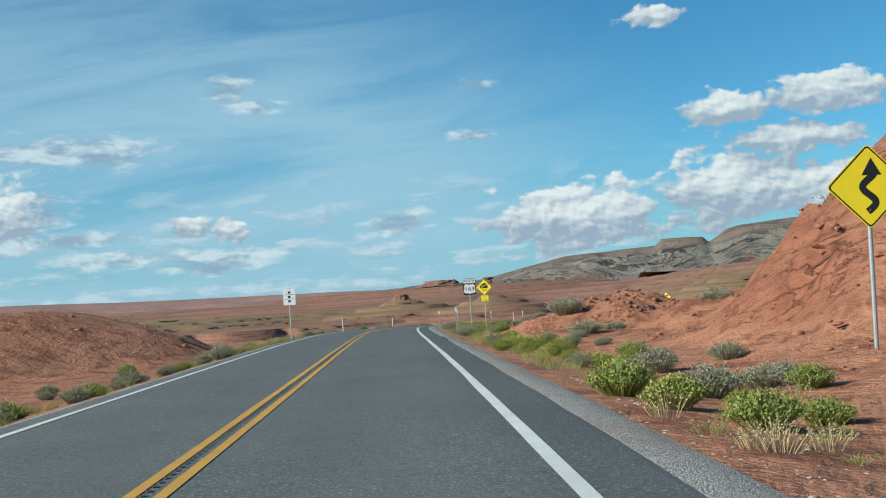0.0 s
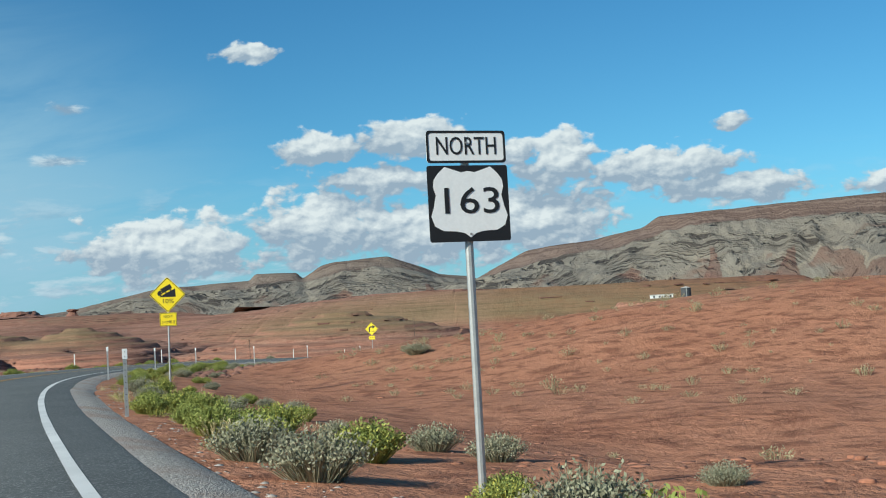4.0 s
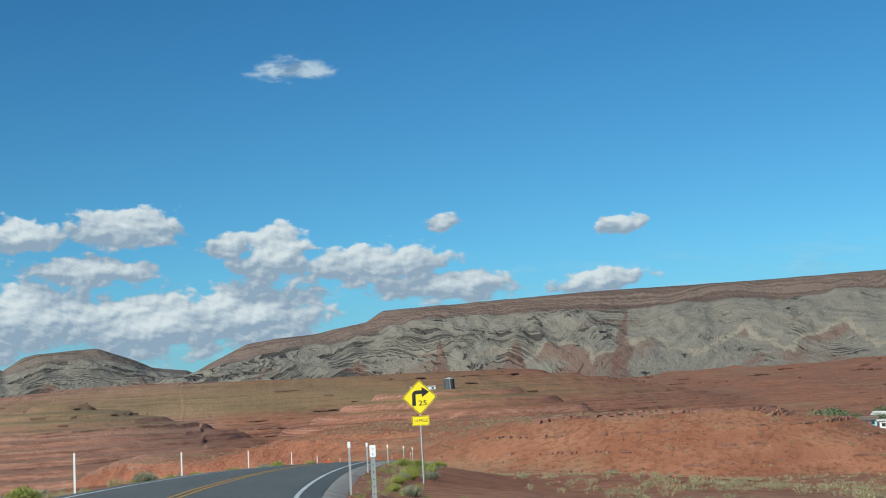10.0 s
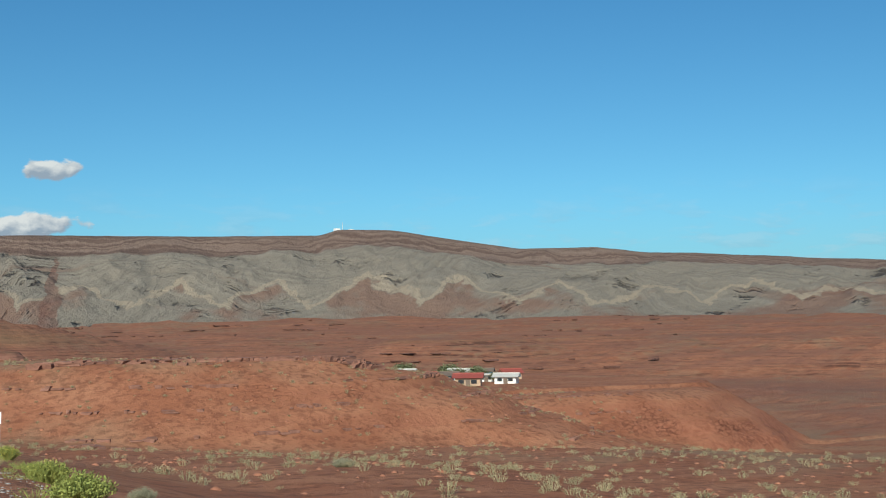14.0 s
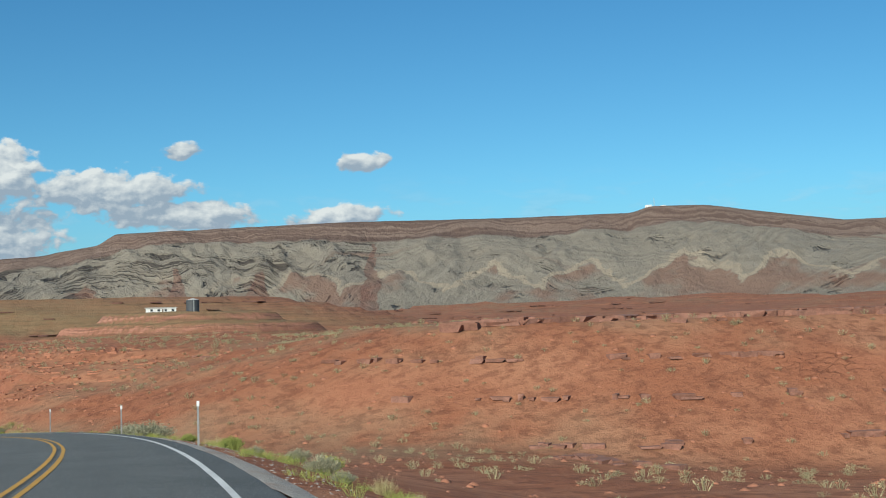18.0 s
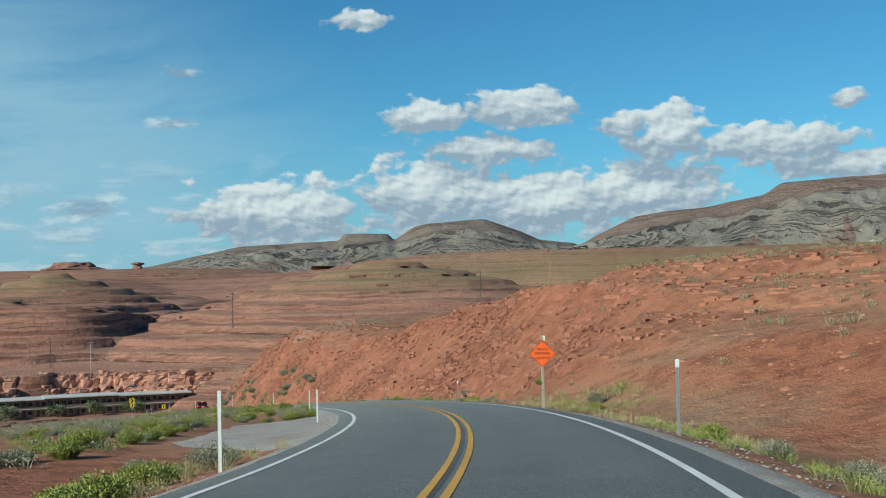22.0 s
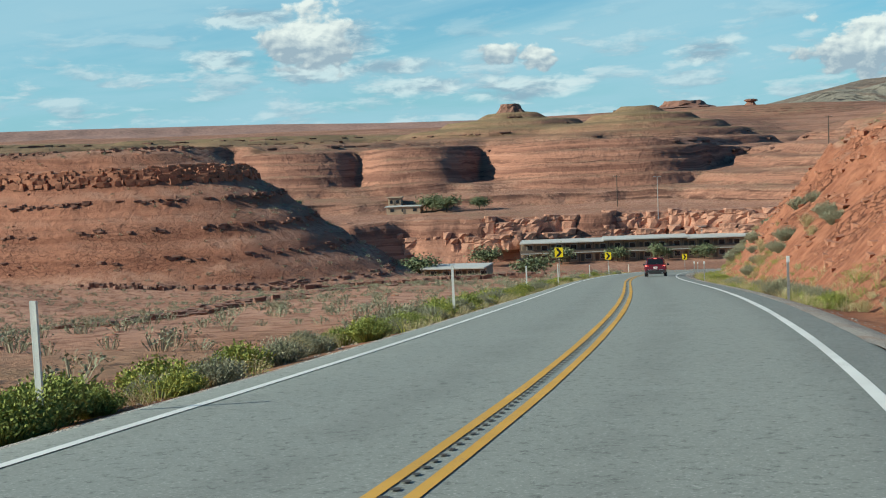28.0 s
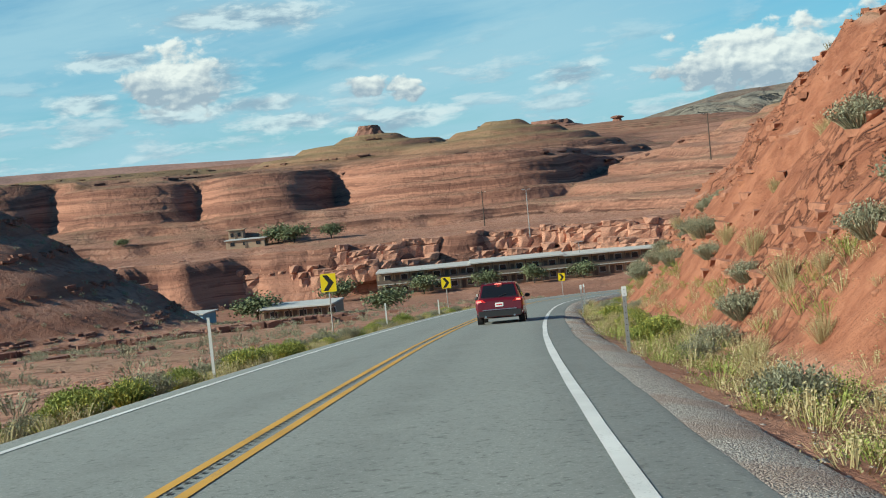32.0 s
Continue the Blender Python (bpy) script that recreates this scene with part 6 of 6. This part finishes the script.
def house(x, y, turn, w, d, h, wall, roof, pitch, lab, z=None):
    gz = (height(x, y) if z is None else z)
    e = base("house", x, y, gz, turn, lab, "house", "houses of the town")
    part("wall", one_block(0, 0, h / 2 - 0.7, w, d, h + 1.4), wall, e)
    o = 0.45
    if pitch > 0.1:
        part("roof", loft([[(-w / 2 - o, -d / 2 - o, h - 0.1), (w / 2 + o, -d / 2 - o, h - 0.1), (w / 2 + o, 0, h + pitch), (-w / 2 - o, 0, h + pitch)],
                           [(-w / 2 - o, d / 2 + o, h - 0.1), (w / 2 + o, d / 2 + o, h - 0.1), (w / 2 + o, 0.01, h + pitch + 0.12), (-w / 2 - o, 0.01, h + pitch + 0.12)]]), roof, e)
    else:
        part("roof", one_block(0, 0, h + 0.14, w + 2 * o, d + 2 * o, 0.28, 0.03), roof, e)
    for i in range(max(2, int(w / 3.2))):
        px = -w / 2 + (i + 0.5) * w / max(2, int(w / 3.2))
        part("window", one_block(px, -d / 2 - 0.03, h * 0.55, min(1.2, w * 0.22), 0.1, min(1.1, h * 0.42)), window_dark, e)
    part("door", one_block(w * 0.02, -d / 2 - 0.04, min(2.05, h * 0.75) / 2, 0.7, 0.1, min(2.05, h * 0.75)), dark_wood, e)
    return e


lodge(-238.5, 634.5, -43.2, 30.5, 17, 4.1, 2, "long two-storey motel with pale roof and open galleries")
lodge(-236.0, 586.0, height(-230, 590), 24, 5, 3.2, 1, "low brown lodge building with a pale flat roof")
house(-258.0, 583.0, 18, 17, 7, 2.9, blue_wall, pale_roof, 0, "pale blue flat-roofed cabin beside the wash", height(-256, 583))
house(-297.0, 656.0, 30, 11, 6, 2.3, stucco, pale_roof, 0, "low pavilion with a pale flat roof on the bench", height(-297, 656))
house(-306.5, 663.0, 30, 4.2, 4.2, 2.9, stucco, stucco, 0, "square stone house on the bench", height(-306, 661))

town = random.Random(5)


def town_place(across, deep):
    """A place in the small town, by metres of the plan across and away from the road."""
    return 74 + across * 0.48 + deep * 0.9, 345 - across * 0.33 + deep * 1.3


for i, (across, deep) in enumerate(((-15, -6), (-8, -12), (-11, 6), (-3, -4), (-5, 14), (2, 10), (4, -10), (8, 2), (12, 12), (13, -6), (18, 4), (20, 16), (24, -2), (27, 9))):
    kind = i % 4
    hx, hy = town_place(across, deep)
    house(hx, hy, town.uniform(-50, -10), town.uniform(2.2, 4.2), town.uniform(2, 3), town.uniform(1.0, 1.5), (white_wall, stucco, white_wall, blue_wall)[kind],
          (pale_roof, red_roof, pale_roof, dark_wood)[kind], (0.5, 0.6, 0.0, 0.5)[kind], ("white house with a pale roof", "tan house with a red roof", "white flat-roofed trailer house", "pale blue house with a dark roof")[kind] + " in the valley town")
hx, hy = town_place(-9, -20)
house(hx, hy, -30, 6.0, 3.2, 1.2, stucco, red_roof, 0.7, "long tan building with a red metal roof")
house(363, 1210, 20, 16, 7, 3.4, white_wall, pale_roof, 0, "lone white building on the red flats")
mast = base("radio_mast", 1343, 2538, 225, 0, "thin radio mast on the mesa top", "mast")
part("mast_pole", tube(bmesh.new(), (0, 0, -5), (0, 0, 26), 0.7, 0.35, 6), steel, mast)
part("equipment_hut", one_block(-14, 0, 6, 12, 8, 9), white_wall, mast)
part("equipment_hut", one_block(22, 0, 6, 9, 8, 8), white_wall, mast)


def tank_and_hut():
    x, y = 72.0, 846.0
    z = height(x, y)
    e = base("water_tank", x, y, z, 0, "dark round steel water tank on a hill", "tank")
    part("shell", tube(bmesh.new(), (0, 0, -1), (0, 0, 6.0), 3.2, sides=28), tank_dark, e)
    part("roof", tube(bmesh.new(), (0, 0, 6.0), (0, 0, 6.9), 3.35, 0.4, 28), pale_roof, e)
    part("ladder", one_block(0, -3.3, 3.0, 0.5, 0.12, 6.0), steel, e)
    house(57, 850, 5, 14, 5, 2.6, white_wall, pale_roof, 0, "low white pump house beside the tank")


tank_and_hut()


def utility_pole(x, y, top, tall, arm=True):
    e = base("utility_pole", x, y, top - tall, 20, "dark wooden utility pole with a crossarm", "pole", "poles of the power line")
    part("pole", tube(bmesh.new(), (0, 0, -1.5), (0, 0, tall), 0.19, 0.12, 8), pole_wood, e)
    if arm:
        part("crossarm", one_block(0, 0.1, tall - 0.5, 2.4, 0.12, 0.14), pole_wood, e)
        for sx in (-1.0, 0.0, 1.0):
            part("insulator", tube(bmesh.new(), (sx, 0.1, tall - 0.43), (sx, 0.1, tall - 0.2), 0.06, 0.04, 6), white_wall, e)
    return e


utility_pole(-177.9, 712.6, -4.7, 11.5)
utility_pole(-96.0, 790.0, height(-96, 790) + 11, 11)
utility_pole(-238.0, 690.0, height(-238, 690) + 10, 10)


def street_lamp(x, y, top, tall):
    e = base("street_lamp", x, y, top - tall, 30, "tall grey lamp post with a double head", "street lamp")
    part("post", tube(bmesh.new(), (0, 0, -1.5), (0, 0, tall), 0.13, 0.08), steel, e)
    for sx in (-1, 1):
        part("lamp_head", one_block(sx * 0.7, 0, tall, 0.9, 0.35, 0.16, 0.03), steel, e)


street_lamp(-214.8, 672.6, -20.6, 11.0)
street_lamp(-196.0, 662.0, -34.5, 8.0)


def tree(x, y, tall, wide, lab="green cottonwood tree beside the buildings"):
    z = height(x, y)
    e = base("tree", x, y, z, grow.uniform(0, 360), lab, "tree", "valley trees")
    rnd = random.Random(int(x * 7 + y))
    bm = bmesh.new()
    tube(bm, (0, 0, -0.4), (0.1, 0.05, tall * 0.4), 0.05 * tall, 0.03 * tall, 7)
    tips = []
    for i in range(7):
        a = i * 0.9 + rnd.random()
        tip = (math.cos(a) * wide * 0.55 * rnd.uniform(0.6, 1), math.sin(a) * wide * 0.55 * rnd.uniform(0.6, 1), tall * rnd.uniform(0.55, 0.85))
        tube(bm, (0.08, 0.04, tall * rnd.uniform(0.25, 0.4)), tip, 0.02 * tall, 0.006 * tall, 5)
        tips.append(Vector(tip))
    part("trunk", bm, pole_wood, e)
    verts, faces = [], []
    for c in tips + [Vector((0, 0, tall * 0.8)), Vector((0, 0, tall * 0.6))]:
        for _ in range(170):
            p = c + Vector((rnd.gauss(0, 0.2), rnd.gauss(0, 0.2), rnd.gauss(0, 0.13))) * wide
            u = Vector((rnd.uniform(-1, 1), rnd.uniform(-1, 1), rnd.uniform(-0.6, 0.6))).normalized() * 0.05 * wide
            w = u.cross(Vector((rnd.random() - 0.5, rnd.random() - 0.5, 0.6))).normalized() * 0.045 * wide
            i = len(verts)
            verts += [p - u, p + w, p + u, p - w]
            faces.append((i, i + 1, i + 2, i + 3))
    me = plant_mesh("crown", (verts, faces), tree_leaf)
    crown = new("crown", me)
    crown.parent = e
    return e


for x, y, t, w in ((-226, 636, 6, 7), (-214, 646, 5, 6), (-203, 650, 6, 6), (-193, 657, 5, 6), (-246, 628, 7, 8), (-240, 590, 7, 9), (-210, 596, 7, 8), (-292, 664, 6, 9), (-283, 660, 6, 8), (-276, 668, 5, 6), (-330, 640, 2.4, 4), (-196, 668, 4, 5)):
    tree(x, y, t * 0.72, w * 0.75)
for across, deep, t, w in ((-20, 0, 4.6, 5.5), (-17, 5, 5.0, 6.0), (-22, 10, 4.2, 5), (-13, -1, 3.6, 4.2), (-9, -2, 3.4, 4), (-1, 3, 3.0, 3.6), (5, 5, 2.6, 3), (10, 7, 3.2, 4), (15, 0, 2.4, 3), (17, 11, 3.4, 4.2), (22, 3, 2.4, 3), (-6, 20, 4.2, 5), (8, 20, 4.0, 5)):
    tree(*town_place(across, deep), t * 0.62, w * 0.6)

# balanced rock like a broad hat, and the knobs on the round hills


def lumps(seed, rings, sides=18):
    """A rough pillar from rings of (height, radius)."""
    rnd = random.Random(seed)
    rows_ = []
    for h, r in rings:
        rows_.append([(r * (1 + rnd.uniform(-0.14, 0.14)) * math.cos(2 * math.pi * i / sides), r * (1 + rnd.uniform(-0.14, 0.14)) * math.sin(2 * math.pi * i / sides), h + rnd.uniform(-0.03, 0.03) * r) for i in range(sides)])
    return loft(rows_)


hx, hy = -861.0, 2253.0
hat = base("hat_rock", hx, hy, 53 - 24, 0, "balanced rock shaped like a broad hat on a pillar", "rock")
part("talus", lumps(1, ((-20, 40), (0, 24), (8, 13))), varnish, hat)
part("pillar", lumps(2, ((6, 13), (12, 11), (17, 8), (20.5, 5.5))), varnish, hat)
part("cap_stone", lumps(3, ((20, 6), (21.5, 10), (23.5, 11), (25, 5))), varnish, hat)
for x, y, top, r, t in ((-420, 903, 13.6, 5.6, 2.6), (-834, 1956, 47, 30, 7)):
    kb = base("rock_knob", x, y, top - t, 0, "flat-topped rock knob on a round hill", "rock", "knobs on the hills")
    part("cap_bed", lumps(int(r), ((-3, r * 1.5), (0, r * 1.05), (t * 0.5, r), (t, r * 0.85)), 24), varnish, kb)

# cliff of broken rock blocks behind the motel: a lower and an upper bed
cl = random.Random(9)


def crag(seed, w, d_, h):
    """A squared, cracked block of sandstone with a ledge on it."""
    rnd = random.Random(seed)
    rings = []
    for hz, q in ((-3.0, 1.05), (0.0, 1.0), (h * 0.42, 0.97), (h * 0.46, 0.86), (h * 0.55, 0.9), (h * 0.95, 0.93), (h, 0.8)):
        rings.append([((x + rnd.uniform(-0.1, 0.1)) * w * q, (y + rnd.uniform(-0.1, 0.1)) * d_ * q, hz + rnd.uniform(-0.12, 0.12)) for x, y in ((-0.5, -0.42), (-0.15, -0.52), (0.2, -0.47), (0.5, -0.4), (0.48, 0.5), (-0.48, 0.5))])
    return loft(rings)


CRAGS = [crag(400 + i, cl.uniform(2.2, 4.6), 4.2, cl.uniform(3.2, 5.2)) for i in range(9)]
meshes = []
for c in CRAGS:
    me = bpy.data.meshes.new("stone")
    c.to_mesh(me)
    c.free()
    me.materials.append(cliff_rock)
    meshes.append(me)
for row, (rad, zz) in enumerate(((402.0, -38.5), (406.5, -34.2))):
    for i in range(112):
        az = radians(14 + i * 0.36 + cl.uniform(-0.1, 0.1))
        rho = rad + 4 * math.sin(i * 0.21) + cl.uniform(-0.7, 0.7)
        x, y = -34 - math.sin(az) * rho, 309 + math.cos(az) * rho
        ob = new("cliff_block", cl.choice(meshes))
        ob.matrix_basis = pose(x * S, y * S, (zz + cl.uniform(-0.8, 0.8)) * S, cl.uniform(-2, 2), cl.uniform(-2, 2), math.degrees(az) + cl.uniform(-9, 9)) @ Matrix.Diagonal((cl.uniform(1.0, 1.9) * S, 1.1 * S, cl.uniform(0.62, 0.82) * S, 1))
        tagged(ob, "broken block of red sandstone in the cliff", "rock", "blocks of the cliff")
